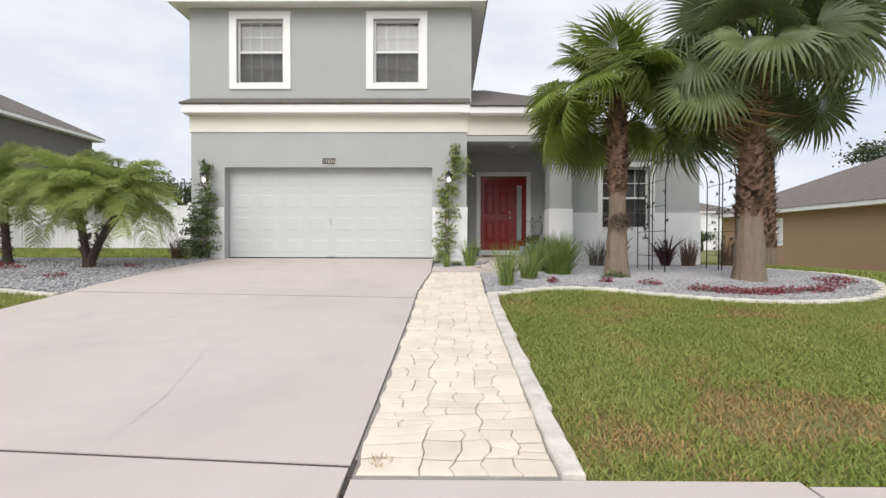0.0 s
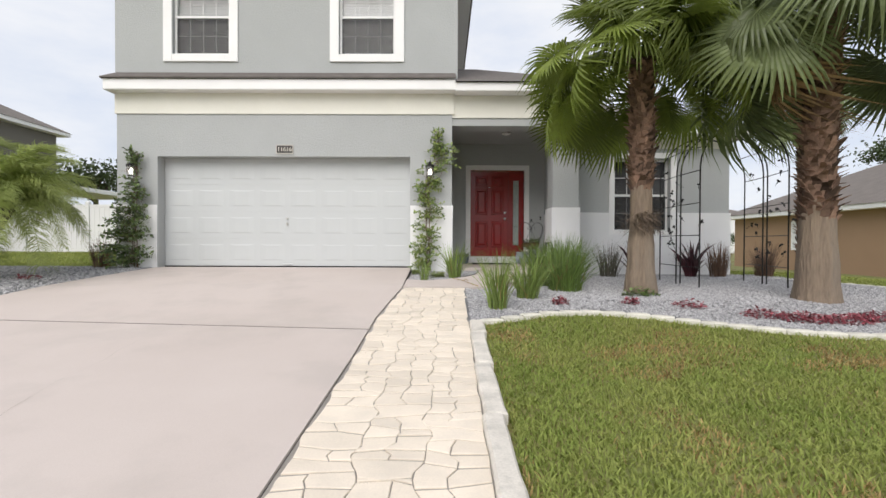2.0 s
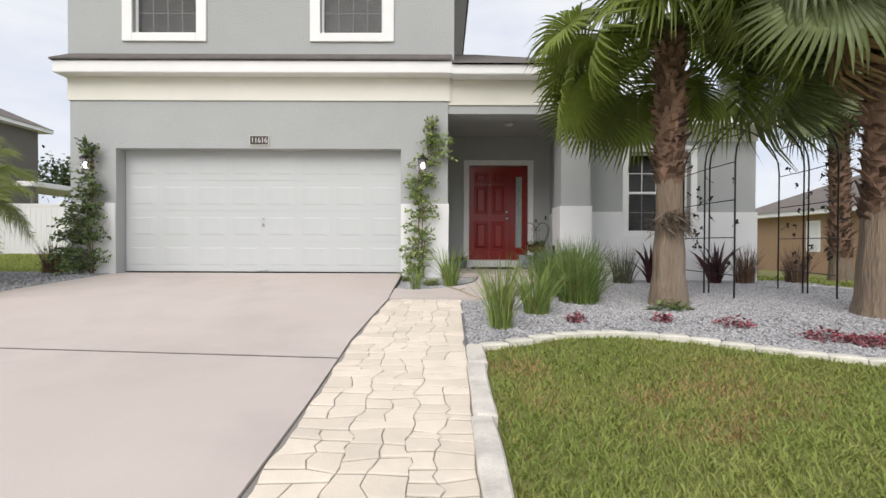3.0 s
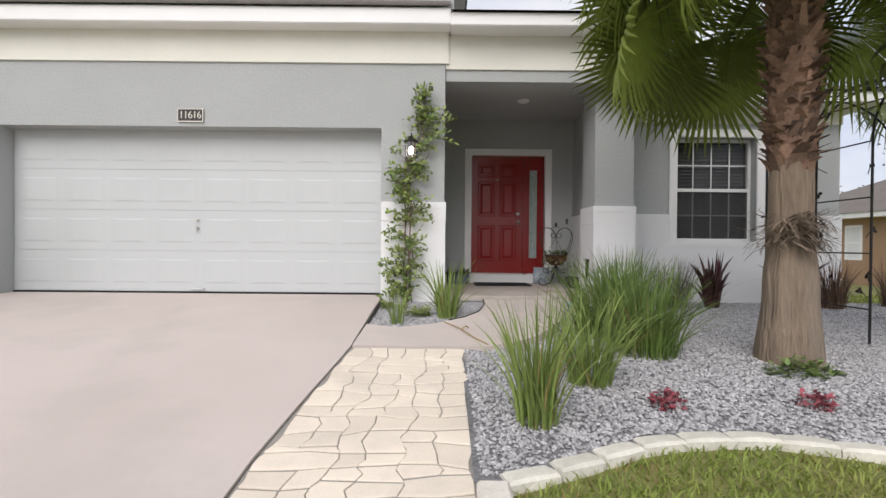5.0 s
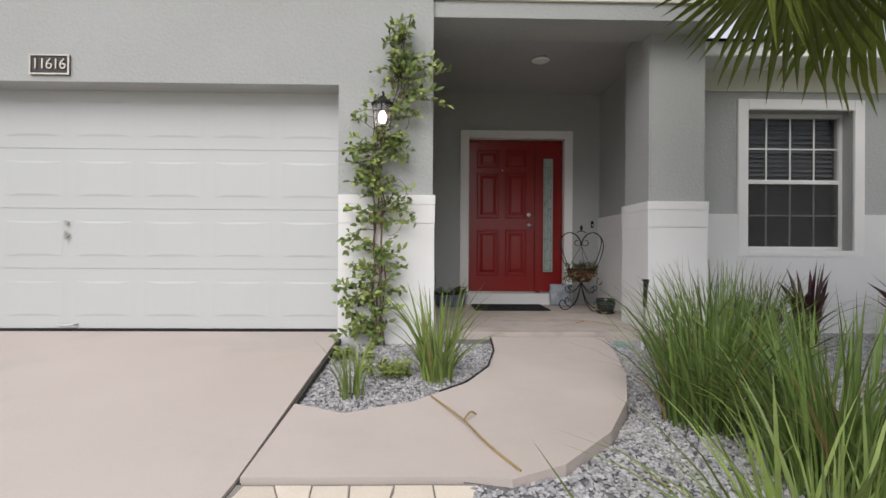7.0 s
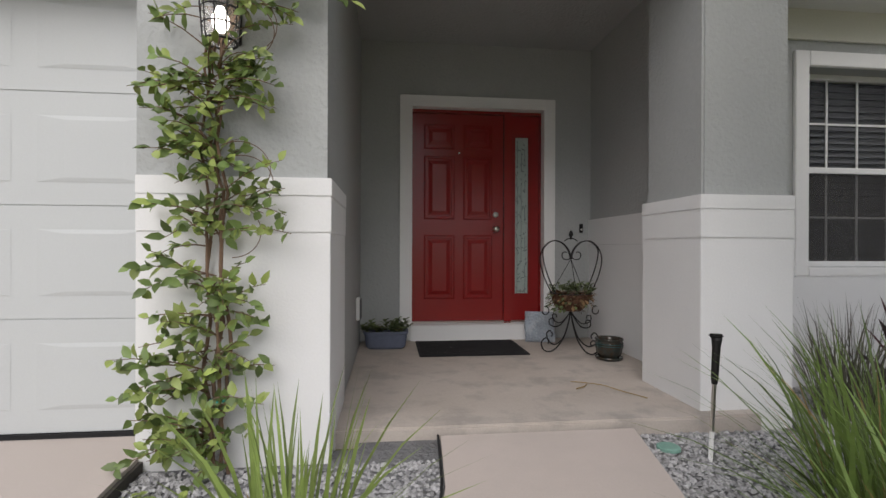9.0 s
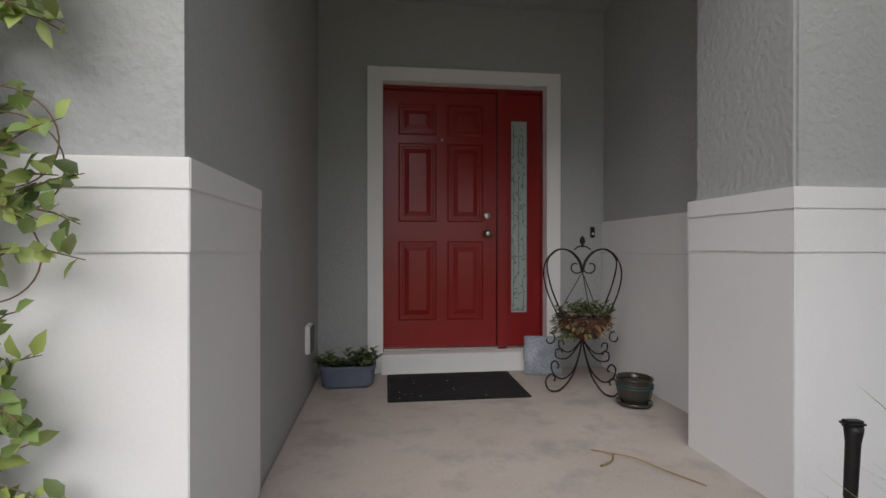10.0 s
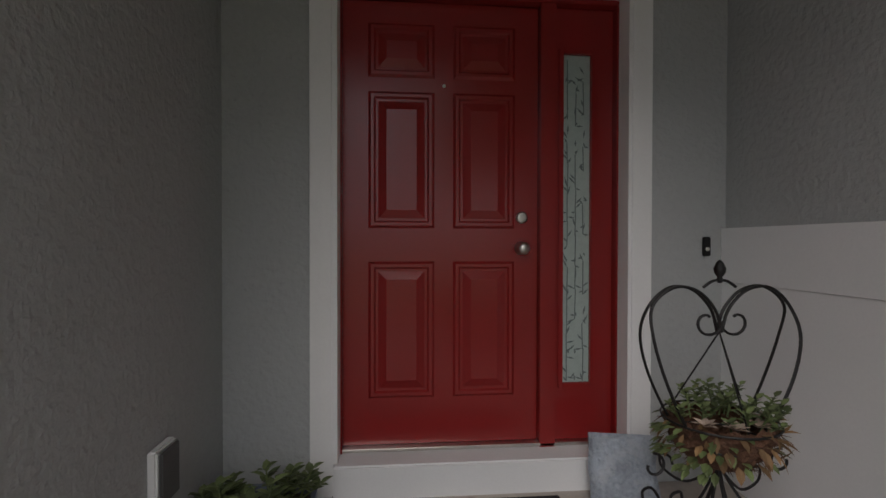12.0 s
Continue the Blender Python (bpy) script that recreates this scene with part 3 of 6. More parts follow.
# ---- windows, doors ----
def window(name, x0, x1, z0, z1, y, trim_w, trim_sill, cols, blind, label, recess=0.0, tilt=0.025):
    """A sash window in its opening, with masonry trim round it; y is the wall's face."""
    w = thing(name, label, "window", None, "", "structure")
    s = Shape()
    wall_with(s, x0 - trim_w, x1 + trim_w, z0 - trim_sill, z1 + trim_w, [(x0, x1, z0, z1)], y - 0.035, y)
    part("window_trim", s, TRIM, w, "white raised masonry trim", bevel=0.006)
    f = 0.045
    y += recess
    s = Shape()
    wall_with(s, x0, x1, z0, z1, [(x0 + f, x1 - f, z0 + f, z1 - f)], y + 0.07, y + 0.14)
    part("window_frame", s, PLASTIC, w, bevel=0.005)
    mid = (z0 + z1) / 2
    part("meeting_rail", Shape().box(x0 + f, x1 - f, y + 0.065, y + 0.12, mid - 0.025, mid + 0.025), PLASTIC, w, bevel=0.004)
    for k, (a, b) in enumerate(((z0 + f, mid - 0.025), (mid + 0.025, z1 - f))):
        pane = part("pane", Shape().box(x0 + f, x1 - f, y + 0.097, y + 0.101, a, b), GLASS, w, "dark reflecting glass")
        pane.visible_shadow = False
        for c in range(1, cols):
            x = x0 + f + (x1 - x0 - 2 * f) * c / cols
            part("muntin", Shape().box(x - 0.008, x + 0.008, y + 0.088, y + 0.096, a, b), PLASTIC, w)
        part("muntin", Shape().box(x0 + f, x1 - f, y + 0.0865, y + 0.0945, (a + b) / 2 - 0.008, (a + b) / 2 + 0.008), PLASTIC, w)
    part("insect_screen", Shape().box(x0 + f, x1 - f, y + 0.078, y + 0.081, z0 + f, mid - 0.025), SCREEN, w, "grey insect screen").visible_shadow = False
    n = int((z1 - z0 - 0.1) / 0.055)
    for k in range(n):
        z = z0 + 0.05 + k * 0.055
        part("blind_slat", Shape().add([(x0 + f, y + 0.15, z), (x1 - f, y + 0.15, z), (x1 - f, y + 0.15 + tilt, z + 0.056), (x0 + f, y + 0.15 + tilt, z + 0.056), (x0 + f, y + 0.153, z - 0.002), (x1 - f, y + 0.153, z - 0.002), (x1 - f, y + 0.153 + tilt, z + 0.054), (x0 + f, y + 0.153 + tilt, z + 0.054)], [(0, 1, 2, 3), (7, 6, 5, 4), (0, 4, 5, 1), (3, 2, 6, 7)]), blind, w)
    # a sheet close behind the blind, its colour standing for the room's shade
    part("dark_room_sheet", Shape().box(x0 - 0.02, x1 + 0.02, y + 0.262, y + 0.27, z0 - 0.02, z1 + 0.02), INSIDE_SHADE, w)
    return w


window("window_1", -4.52, -3.44, 4.93, 6.40, FY - 0.04, 0.17, 0.145, 4, BLIND, "white upper window with a dim blind")
window("window_2", -1.355, -0.285, 4.93, 6.40, FY - 0.04, 0.17, 0.145, 4, BLIND, "white upper window with a pale blind", 0.0, 0.006)
window("window_3", 4.36, 5.58, 1.62, 3.21, 12.44, 0.12, 0.07, 4, BLIND_SHADED, "white wing window with dark glass and a shade-darkened blind", 0.058, 0.045)

# garage door
gd = thing("garage_door", "closed pale sectional garage door with raised panels", "garage door", None, "", "structure")
GY = FY + 0.24
for r in range(4):
    z0 = 0.893 + r * 0.531
    section = Shape()
    section.box(-4.84, -0.003, GY, GY + 0.04, z0, z0 + 0.5305)
    sec = part("section", section, GARAGE, gd, bevel=0.004)
    for c in range(8):
        x0 = -4.84 + c * 0.6046 + 0.055
        x1 = x0 + 0.495
        za, zb = z0 + 0.11, z0 + 0.42
        b, bs, d = 0.02, 0.12, 0.0055
        p = Shape().add([(x0, GY - 0.001, za), (x1, GY - 0.001, za), (x1, GY - 0.001, zb), (x0, GY - 0.001, zb),
                         (x0 + bs, GY - d, za + b), (x1 - bs, GY - d, za + b), (x1 - bs, GY - d, zb - b), (x0 + bs, GY - d, zb - b)],
                        [(0, 1, 5, 4), (1, 2, 6, 5), (2, 3, 7, 6), (3, 0, 4, 7), (4, 5, 6, 7)])
        part("panel", p, GARAGE, sec)
part("bottom_seal", Shape().box(-4.84, -0.003, GY - 0.012, GY + 0.03, 0.86, 0.891), RUBBER, gd, "black rubber seal")
part("lift_handle", Shape().tube([(-2.50, GY, 0.935), (-2.49, GY - 0.035, 0.93), (-2.42, GY - 0.04, 0.925), (-2.35, GY - 0.035, 0.93), (-2.34, GY, 0.935)], 0.011, 8), GARAGE, gd)
part("lock_knob", Shape().tube([(-2.43, GY, 1.83), (-2.43, GY - 0.03, 1.83)], 0.018, 12), STEEL, gd, "small metal lock")
part("lock_handle", Shape().tube([(-2.43, GY, 1.72), (-2.43, GY - 0.03, 1.72)], 0.02, 12).box(-2.438, -2.422, GY - 0.036, GY - 0.028, 1.68, 1.76), STEEL, gd, "small metal handle")
s = Shape().box(-4.843, 0.0, FY + 0.285, FY + 0.32, 0.6, 0.86)
setting("garage_sill", s, CONCRETE, "concrete sill under the garage door", "sill")
# added unseen wall behind the closed door, darkness put into its colour
s = Shape().box(-5.3, 0.49, FY + 0.9, FY + 0.95, 0.6, 4.2)
setting("wall_garage_back", s, INSIDE_SHADE, "unseen garage wall, coloured dark as an unlit room", "wall")

# front door
fd = thing("front_door", "closed red six-panel front door with a glazed sidelight", "door", None, "", "structure")
DY = 13.73
s = Shape().box(1.295, 2.215, DY, DY + 0.045, 1.035, 3.10)
slab = part("slab", s, DOOR_RED, fd, "satin red door leaf", bevel=0.003)
for x0, x1 in ((1.425, 1.708), (1.82, 2.09)):
    for za, zb in ((1.266, 1.88), (2.06, 2.67), (2.76, 2.985)):
        def ring(i, y):
            return [(x0 + i, y, za + i), (x1 - i, y, za + i), (x1 - i, y, zb - i), (x0 + i, y, zb - i)]
        rings = [ring(-0.012, DY - 0.001), ring(0.0, DY - 0.011), ring(0.014, DY - 0.011), ring(0.022, DY - 0.002), ring(0.034, DY - 0.002), ring(0.072, DY - 0.017)]
        v = [q for r in rings for q in r]
        f = [(4 * k + a, 4 * k + (a + 1) % 4, 4 * k + 4 + (a + 1) % 4, 4 * k + 4 + a) for k in range(len(rings) - 1) for a in range(4)]
        f.append(tuple(4 * (len(rings) - 1) + a for a in range(4)))
        part("panel", Shape().add(v, f), DOOR_RED, slab)
s = Shape().box(1.29, 1.297, DY - 0.05, DY + 0.05, 1.0, 3.13).box(2.217, 2.292, DY - 0.045, DY + 0.05, 0.99, 3.105).box(1.297, 2.594, DY - 0.05, DY + 0.05, 3.105, 3.129).box(2.584, 2.594, DY - 0.05, DY + 0.05, 1.02, 3.105)
part("door_frame", s, DOOR_RED, fd, "red timber frame and mullion", bevel=0.004)
s = Shape()
wall_with(s, 2.294, 2.582, 1.035, 3.10, [(2.335, 2.475, 1.305, 2.885)], DY - 0.005, DY + 0.04)
side = part("sidelight", s, DOOR_RED, fd, "red sidelight with frosted glass")
s = Shape()
wall_with(s, 2.315, 2.495, 1.285, 2.905, [(2.337, 2.473, 1.307, 2.883)], DY - 0.018, DY - 0.006)
part("glass_bead", s, DOOR_RED, side, bevel=0.003)
part("glass_pane", Shape().box(2.335, 2.475, DY + 0.012, DY + 0.018, 1.305, 2.885), FROST, side, "frosted glass with a bamboo pattern")
rng = random.Random(4)
cane = Shape()


def flat_stroke(shape, x0, z0, x1, z1, w0, w1, y):
    d = Vector((x1 - x0, 0, z1 - z0)).normalized()
    n = Vector((-d.z, 0, d.x))
    a, b = Vector((x0, y, z0)), Vector((x1, y, z1))
    m = (a + b) / 2
    t = Vector((0, -0.0012, 0))
    ring4 = [a, m + n * w0, b, m - n * w1]
    shape.add(ring4 + [p + t for p in ring4], [(7, 6, 5, 4), (0, 1, 5, 4), (1, 2, 6, 5), (2, 3, 7, 6), (3, 0, 4, 7)])


for k in range(3):
    x = 2.365 + 0.04 * k
    z = 1.31
    while z < 2.80:
        l = rng.uniform(0.10, 0.17)
        if rng.random() < 0.6:
            cane.tube([(x, DY + 0.011, z), (x + rng.uniform(-0.004, 0.004), DY + 0.011, min(2.88, z + l))], 0.0026, 4)
        for j in range(3):
            a = rng.uniform(-1.3, 1.3)
            q = rng.uniform(0.02, 0.05)
            xe = min(2.472, max(2.338, x + q * math.sin(a)))
            flat_stroke(cane, x, z + 0.02 * j, xe, min(2.88, z + 0.02 * j + q * math.cos(a) * (1 if rng.random() < 0.5 else -1) * 0.9 + 0.01), 0.005, 0.0045, DY + 0.0115)
        z += l
part("bamboo_etching", cane, shade("etched_line", (0.13, 0.16, 0.155), 0.5), side, "dark bamboo etching")
knob = Shape().turn([(0.032, 0), (0.032, 0.006), (0.012, 0.012), (0.012, 0.035), (0.026, 0.045), (0.03, 0.058), (0.024, 0.07), (0.008, 0.074)], 20)
part("door_knob", knob, STEEL, slab, "round satin nickel knob", smooth=True).matrix_basis = pose(2.135, DY, 1.955, 90, 0, 0)
lock = Shape().turn([(0.028, 0), (0.028, 0.012), (0.022, 0.018), (0.010, 0.019), (0.009, 0.022)], 20)
part("deadbolt", lock, STEEL, slab, "round satin nickel deadbolt").matrix_basis = pose(2.137, DY, 2.10, 90, 0, 0)
part("peephole", Shape().turn([(0.008, 0), (0.008, 0.004), (0.004, 0.005)], 12), STEEL, slab).matrix_basis = pose(1.765, DY, 2.715, 90, 0, 0)
part("threshold", Shape().box(1.297, 2.59, DY - 0.045, DY + 0.06, 1.018, 1.034), STEEL, fd, "dull metal threshold", bevel=0.003)
s = Shape()
wall_with(s, 1.172, 2.708, 0.872, 3.237, [(1.272, 2.606, 0.872, 3.142)], 13.578, 13.61)
setting("trim_door", s, TRIM, "white masonry trim around the front door", "trim", bevel=0.006)
s = Shape().box(1.2715, 1.2895, 13.581, DY + 0.05, 1.018, 3.1425).box(2.5945, 2.6065, 13.581, DY + 0.05, 1.018, 3.1425).box(1.2895, 2.5945, 13.581, DY + 0.05, 3.1295, 3.1425)
setting("trim_reveal", s, TRIM, "white painted door reveal", "trim")
s = Shape().box(1.274, 2.604, 13.555, DY + 0.06, 0.80, 1.016)
setting("door_step", s, WHITE, "white painted door step", "step", bevel=0.008)


# ---- plants ----
def blade(shape, base, lean, height, reach, width, bend=1.6, n=4, side=None):
    """A grass blade or strap leaf: a strip that rises and arches over."""
    out = Vector((math.cos(lean), math.sin(lean), 0))
    sd = side or Vector((-out.y, out.x, 0))
    v, f = [], []
    for i in range(n + 1):
        t = i / n
        p = Vector(base) + out * (reach * t ** bend) + Vector((0, 0, height * (t - 0.28 * (reach / max(height, 1e-3)) * t ** 3)))
        w = width * (1 - t) ** 0.6 * (0.6 + 0.4 * min(1, t * 4)) / 2
        v += [p - sd * w, p + sd * w] if i < n else [p]
    for i in range(n - 1):
        f.append((2 * i, 2 * i + 1, 2 * i + 3, 2 * i + 2))
    f.append((2 * n - 2, 2 * n - 1, 2 * n))
    shape.add(v, f)


def grass_clump(x, y, n, height, spread, foot, seed, material=BLADE, name="grass_clump", label="tall green strap-leaf grass clump in gravel", width=0.013, z=None, group="grass clumps"):
    r = random.Random(seed)
    s, dry = Shape(), Shape()
    for i in range(n):
        a, q = r.uniform(0, 6.283), foot * math.sqrt(r.random())
        lean = a + r.gauss(0, 0.6)
        h = height * r.uniform(0.55, 1.08)
        blade(dry if i % 22 == 5 else s, (q * math.cos(a), q * math.sin(a), -0.02), lean, h * (0.8 if i % 22 == 5 else 1), spread * r.uniform(0.1, 1.0) * (0.4 + q / foot * 0.6), width * r.uniform(0.7, 1.3), r.uniform(1.3, 2.3), 5, Vector((math.cos(lean + 1.57 + r.gauss(0, 0.8)), math.sin(lean + 1.57 + r.gauss(0, 0.8)), 0)))
    t = thing(name, label, "plant", pose(x, y, ground_z(x, y) + 0.02 if z is None else z), group)
    part("leaves", s, material, t)
    if dry.v and n > 60 and material in (BLADE, BLADE_LIGHT):
        part("dry_leaves", dry, DRY, t, "bent straw-coloured blades")
    return t


grass_clump(1.30, 7.66, 150, 0.78, 0.46, 0.10, 1, BLADE_LIGHT, width=0.016)
grass_clump(1.74, 8.18, 170, 0.68, 0.60, 0.13, 2, BLADE_LIGHT, width=0.015)
grass_clump(2.42, 8.92, 380, 0.84, 0.80, 0.24, 3, width=0.016)
grass_clump(2.30, 9.62, 320, 0.84, 0.72, 0.24, 4, width=0.016)
grass_clump(2.74, 10.28, 360, 0.88, 0.74, 0.25, 5, width=0.016)
grass_clump(0.84, 10.22, 95, 0.70, 0.55, 0.10, 6, BLADE_LIGHT, width=0.021, z=0.75)
grass_clump(0.33, 9.92, 26, 0.40, 0.26, 0.07, 7, BLADE_LIGHT, width=0.020, z=0.74)


def fan_leaf_mesh(name, seed, radius, material, n=54, droop=0.35, span=4.9):
    """A costapalmate fan: pleated segments joined to past the middle, then free, with limp tips."""
    r = random.Random(seed)
    s = Shape()
    fold = r.uniform(0.10, 0.22)
    for k in range(n):
        a = -span / 2 + span * k / (n - 1)
        da = span / (n - 1) / 2
        L = radius * (0.74 + 0.26 * math.cos(a * 0.55)) * r.uniform(0.90, 1.05)
        limp = droop * r.uniform(0.4, 1.9)
        def pt(q, ang, lift):
            fall = -limp * radius * max(0, q - 0.5) ** 2 * 2.4 + 0.10 * radius * q * (1 - q)
            return (L * q * math.cos(ang), L * q * math.sin(ang), fall + lift - fold * radius * abs(math.sin(ang)) * q)
        ridge, bend = 0.014 * radius, r.gauss(0, 0.022)
        v = [pt(0.03, a, 0), pt(0.34, a - da, 0), pt(0.34, a, ridge * 0.7), pt(0.34, a + da, 0), pt(0.60, a - da, 0), pt(0.60, a, ridge), pt(0.60, a + da, 0),
             pt(0.80, a - da * 0.5 + bend * 0.4, -0.004), pt(0.80, a + bend * 0.4, ridge * 0.7), pt(0.80, a + da * 0.5 + bend * 0.4, -0.004), pt(1.0, a + bend, -0.01)]
        s.add(v, [(0, 1, 2), (0, 2, 3), (1, 4, 5, 2), (2, 5, 6, 3), (4, 7, 8, 5), (5, 8, 9, 6), (7, 10, 8), (8, 10, 9)])
    return s.mesh(name, material)


FANS = [fan_leaf_mesh("fan_leaf", 20 + i, 1.0, FAN, 54, 0.15 + 0.25 * i) for i in range(3)]
FANS_DARK = [fan_leaf_mesh("fan_leaf", 30 + i, 1.0, FAN_DARK, 48, 0.25 + 0.3 * i) for i in range(3)]
FAN_DEAD = fan_leaf_mesh("dead_leaf", 40, 1.0, DEAD, 26, 1.6, 3.0)


def fan_palm(x, y, zc, base_r, mid_r, lean, n_leaf, radius, petiole, seed, fans, label, dead=1, skirt=None, boots_from=0.55, low=-38, hanging=(), fore=-20, shag=1.0):
    r = random.Random(seed)
    z0 = ground_z(x, y)
    H = zc - z0
    t = thing("fan_palm", label, "palm tree", pose(x, y, z0), "fan palms")
    pts, rad = [], []
    for i in range(15):
        q = i / 14
        pts.append((lean[0] * q ** 1.5, lean[1] * q ** 1.5, -0.05 + (H + 0.05) * q))
        rad.append(mid_r + (base_r - mid_r) * (1 - min(1, q / 0.42)) ** 1.3 + 0.012 * r.uniform(-1, 1))
    def bark_pt(u, v):
        k = v * 14
        i = min(int(k), 13)
        c = Vector(pts[i]) * (1 - k + i) + Vector(pts[i + 1]) * (k - i)
        a = 6.28319 * u
        o = Vector((math.cos(a), math.sin(a), 0))
        q = (rad[i] * (1 - k + i) + rad[i + 1] * (k - i)) * (1 + 0.10 * noise.noise((2.2 * o.x + seed, 2.2 * o.y, 3.5 * v)) + 0.05 * (1 - v) * noise.noise((9 * o.x, 9 * o.y + seed, 5 * v)))
        return c + o * (q + 0.03 * max(0, 1 - v * 14) * max(0, noise.noise((5 * o.x, 5 * o.y, seed))))
    part("trunk", Shape().grid(bark_pt, 48, 44), TRUNK, t, "pale fibrous trunk", smooth=True)

    def centre(q):
        return Vector((lean[0] * q ** 1.5, lean[1] * q ** 1.5, H * q))
    boots = Shape()
    n_b = 480
    for k in range(n_b):
        q = boots_from + (0.98 - boots_from) * k / n_b
        a = k * 2.39996 + r.uniform(-0.2, 0.2)
        c, out, sd = centre(q), Vector((math.cos(a), math.sin(a), 0)), Vector((-math.sin(a), math.cos(a), 0))
        L, w = r.uniform(0.10, 0.24), r.uniform(0.03, 0.07)
        p0 = c + out * (mid_r + (base_r - mid_r) * (1 - min(1, q / 0.42)) ** 1.3 - 0.01)
        p1 = p0 + out * 0.045 * shag + Vector((0, 0, L * 0.55))
        p2 = p0 + out * (0.05 + r.uniform(0.0, 0.12)) * shag + sd * r.uniform(-0.05, 0.05) + Vector((0, 0, L * r.uniform(0.6, 1.05)))
        boots.add([p0 - sd * w, p0 + sd * w, p1 - sd * w * 0.7, p1 + sd * w * 0.7, p2 - sd * w * 0.4, p2 + sd * w * 0.4, p1 - out * 0.03 - sd * w * 0.6, p1 - out * 0.03 + sd * w * 0.6],
                  [(0, 1, 3, 2), (2, 3, 5, 4), (4, 5, 7, 6), (0, 2, 6), (1, 7, 3), (2, 4, 6), (3, 7, 5)])
    core = [centre(boots_from + (1 - boots_from) * i / 8) for i in range(9)]
    ease = (-0.012, 0.016, 0.022, 0.022, 0.022, 0.022, 0.022, 0.022, 0.022)
    part("fibre_core", Shape().tube(core, [mid_r + (base_r - mid_r) * (1 - min(1, (boots_from + (1 - boots_from) * i / 8) / 0.42)) ** 1.3 + ease[i] for i in range(9)], 16), BOOT, t, smooth=True)
    part("boot_layer", boots, BOOT, t, "shaggy brown cut leaf bases")
    if skirt:
        s = Shape()
        for k in range(420):
            a, q = r.gauss(-0.5, 1.5), skirt + r.uniform(-0.045, 0.03)
            c = centre(q)
            d = Vector((math.cos(a), math.sin(a), 0))
            rr = mid_r * 1.12 + 0.012 * r.random()
            sd = Vector((-d.y, d.x, 0))
            b0 = c + d * rr
            e = b0 + d * r.uniform(0.03, 0.20) + sd * r.uniform(-0.16, 0.16) + Vector((0, 0, r.uniform(-0.16, 0.08)))
            m2 = (b0 + e) / 2 + d * 0.04
            w = r.uniform(0.003, 0.009)
            s.add([b0 - sd * w, b0 + sd * w, m2 + sd * w, m2 - sd * w, e], [(0, 1, 2, 3), (3, 2, 4)])
        part("fibre_skirt", s, FIBRE, t, "ragged brown fibre ring")
    top = centre(0.97)
    for k in range(n_leaf):
        az = k * 2.39996 + r.uniform(-0.25, 0.25)
        el = radians(82 - (82 - low) * (k + 0.5) / n_leaf + r.uniform(-9, 9))
        el = max(el, radians(low + (fore - low) * max(0, -math.sin(az))))
        L = petiole * r.uniform(0.8, 1.12)
        d = Vector((math.cos(az) * math.cos(el), math.sin(az) * math.cos(el), math.sin(el)))
        sag = Vector((0, 0, -0.16 * L))
        e = top + d * L + sag
        d2 = (d + Vector((0, 0, -0.15 - 0.95 * k / n_leaf))).normalized()
        frond = part("frond", Shape().tube([top + d * 0.1, top + d * L * 0.55 + sag * 0.3, e], [0.02, 0.013, 0.009], 5), FAN, t)
        z_ax = d2.cross(Vector((0, 0, 1)).cross(d2)).normalized()
        y_ax = z_ax.cross(d2)
        m = Matrix((d2, y_ax, z_ax)).transposed().to_4x4()
        sc = radius * r.uniform(0.85, 1.1)
        piece("leaf_blade", fans[k % 3], frond, Matrix.Translation(e - d2 * 0.05) @ m @ pose(0, 0, 0, r.uniform(-50, 50), r.uniform(-12, 24), 0) @ Matrix.Scale(sc, 4))
    for az, el, L, sc, side in hanging:
        az, el = radians(az), radians(el)
        out = Vector((math.cos(az), math.sin(az), 0))
        e = top + out * L * math.cos(el) + Vector((0, 0, L * math.sin(el)))
        frond = part("frond", Shape().tube([tuple(top), tuple(top + out * L * 0.45 * math.cos(el) + Vector((0, 0, L * 0.28 * math.sin(el)))), tuple(e)], 0.011, 5), FAN, t)
        d2 = (out * side + Vector((0, 0, -1))).normalized()
        y_ax = Vector((-math.sin(az), math.cos(az), 0))
        m = Matrix((d2, y_ax, d2.cross(y_ax))).transposed().to_4x4()
        piece("leaf_blade", fans[0], frond, Matrix.Translation(e) @ m @ Matrix.Scale(sc, 4))
    for k in range(dead):
        az = radians(178 + 75 * k)
        e = top + Vector((math.cos(az) * 0.55, math.sin(az) * 0.55, -0.72))
        fr = part("dead_frond", Shape().tube([top + Vector((0, 0, -0.1)), top + Vector((math.cos(az) * 0.3, math.sin(az) * 0.3, -0.1)), e], [0.02, 0.014, 0.01], 5), DEAD, t, "hanging dry brown frond")
        d2 = Vector((math.cos(az) * 0.12, math.sin(az) * 0.12, -1)).normalized()
        y_ax = Vector((-math.sin(az), math.cos(az), 0))
        m = Matrix((d2, y_ax, d2.cross(y_ax))).transposed().to_4x4()
        piece("leaf_blade", FAN_DEAD, fr, Matrix.Translation(e) @ m @ Matrix.Diagonal((0.85, 0.42, 0.8, 1)))
    return t


fan_palm(3.44, 8.75, 3.93, 0.24, 0.136, (0.0, 0.0), 34, 0.84, 1.10, 51, FANS, "young fan palm with bright leaves and pale trunk", 0, 0.32, 0.44, -30, ((112, -50, 0.78, 0.40, 0.15), (188, 4, 1.30, 0.60, 1.0)), 34, 0.75)
fan_palm(5.46, 8.15, 4.50, 0.275, 0.165, (0.06, 0.0), 36, 0.88, 1.24, 52, FANS_DARK, "stout fan palm with shaggy brown trunk", 1, None, 0.26, -34, (), 4)
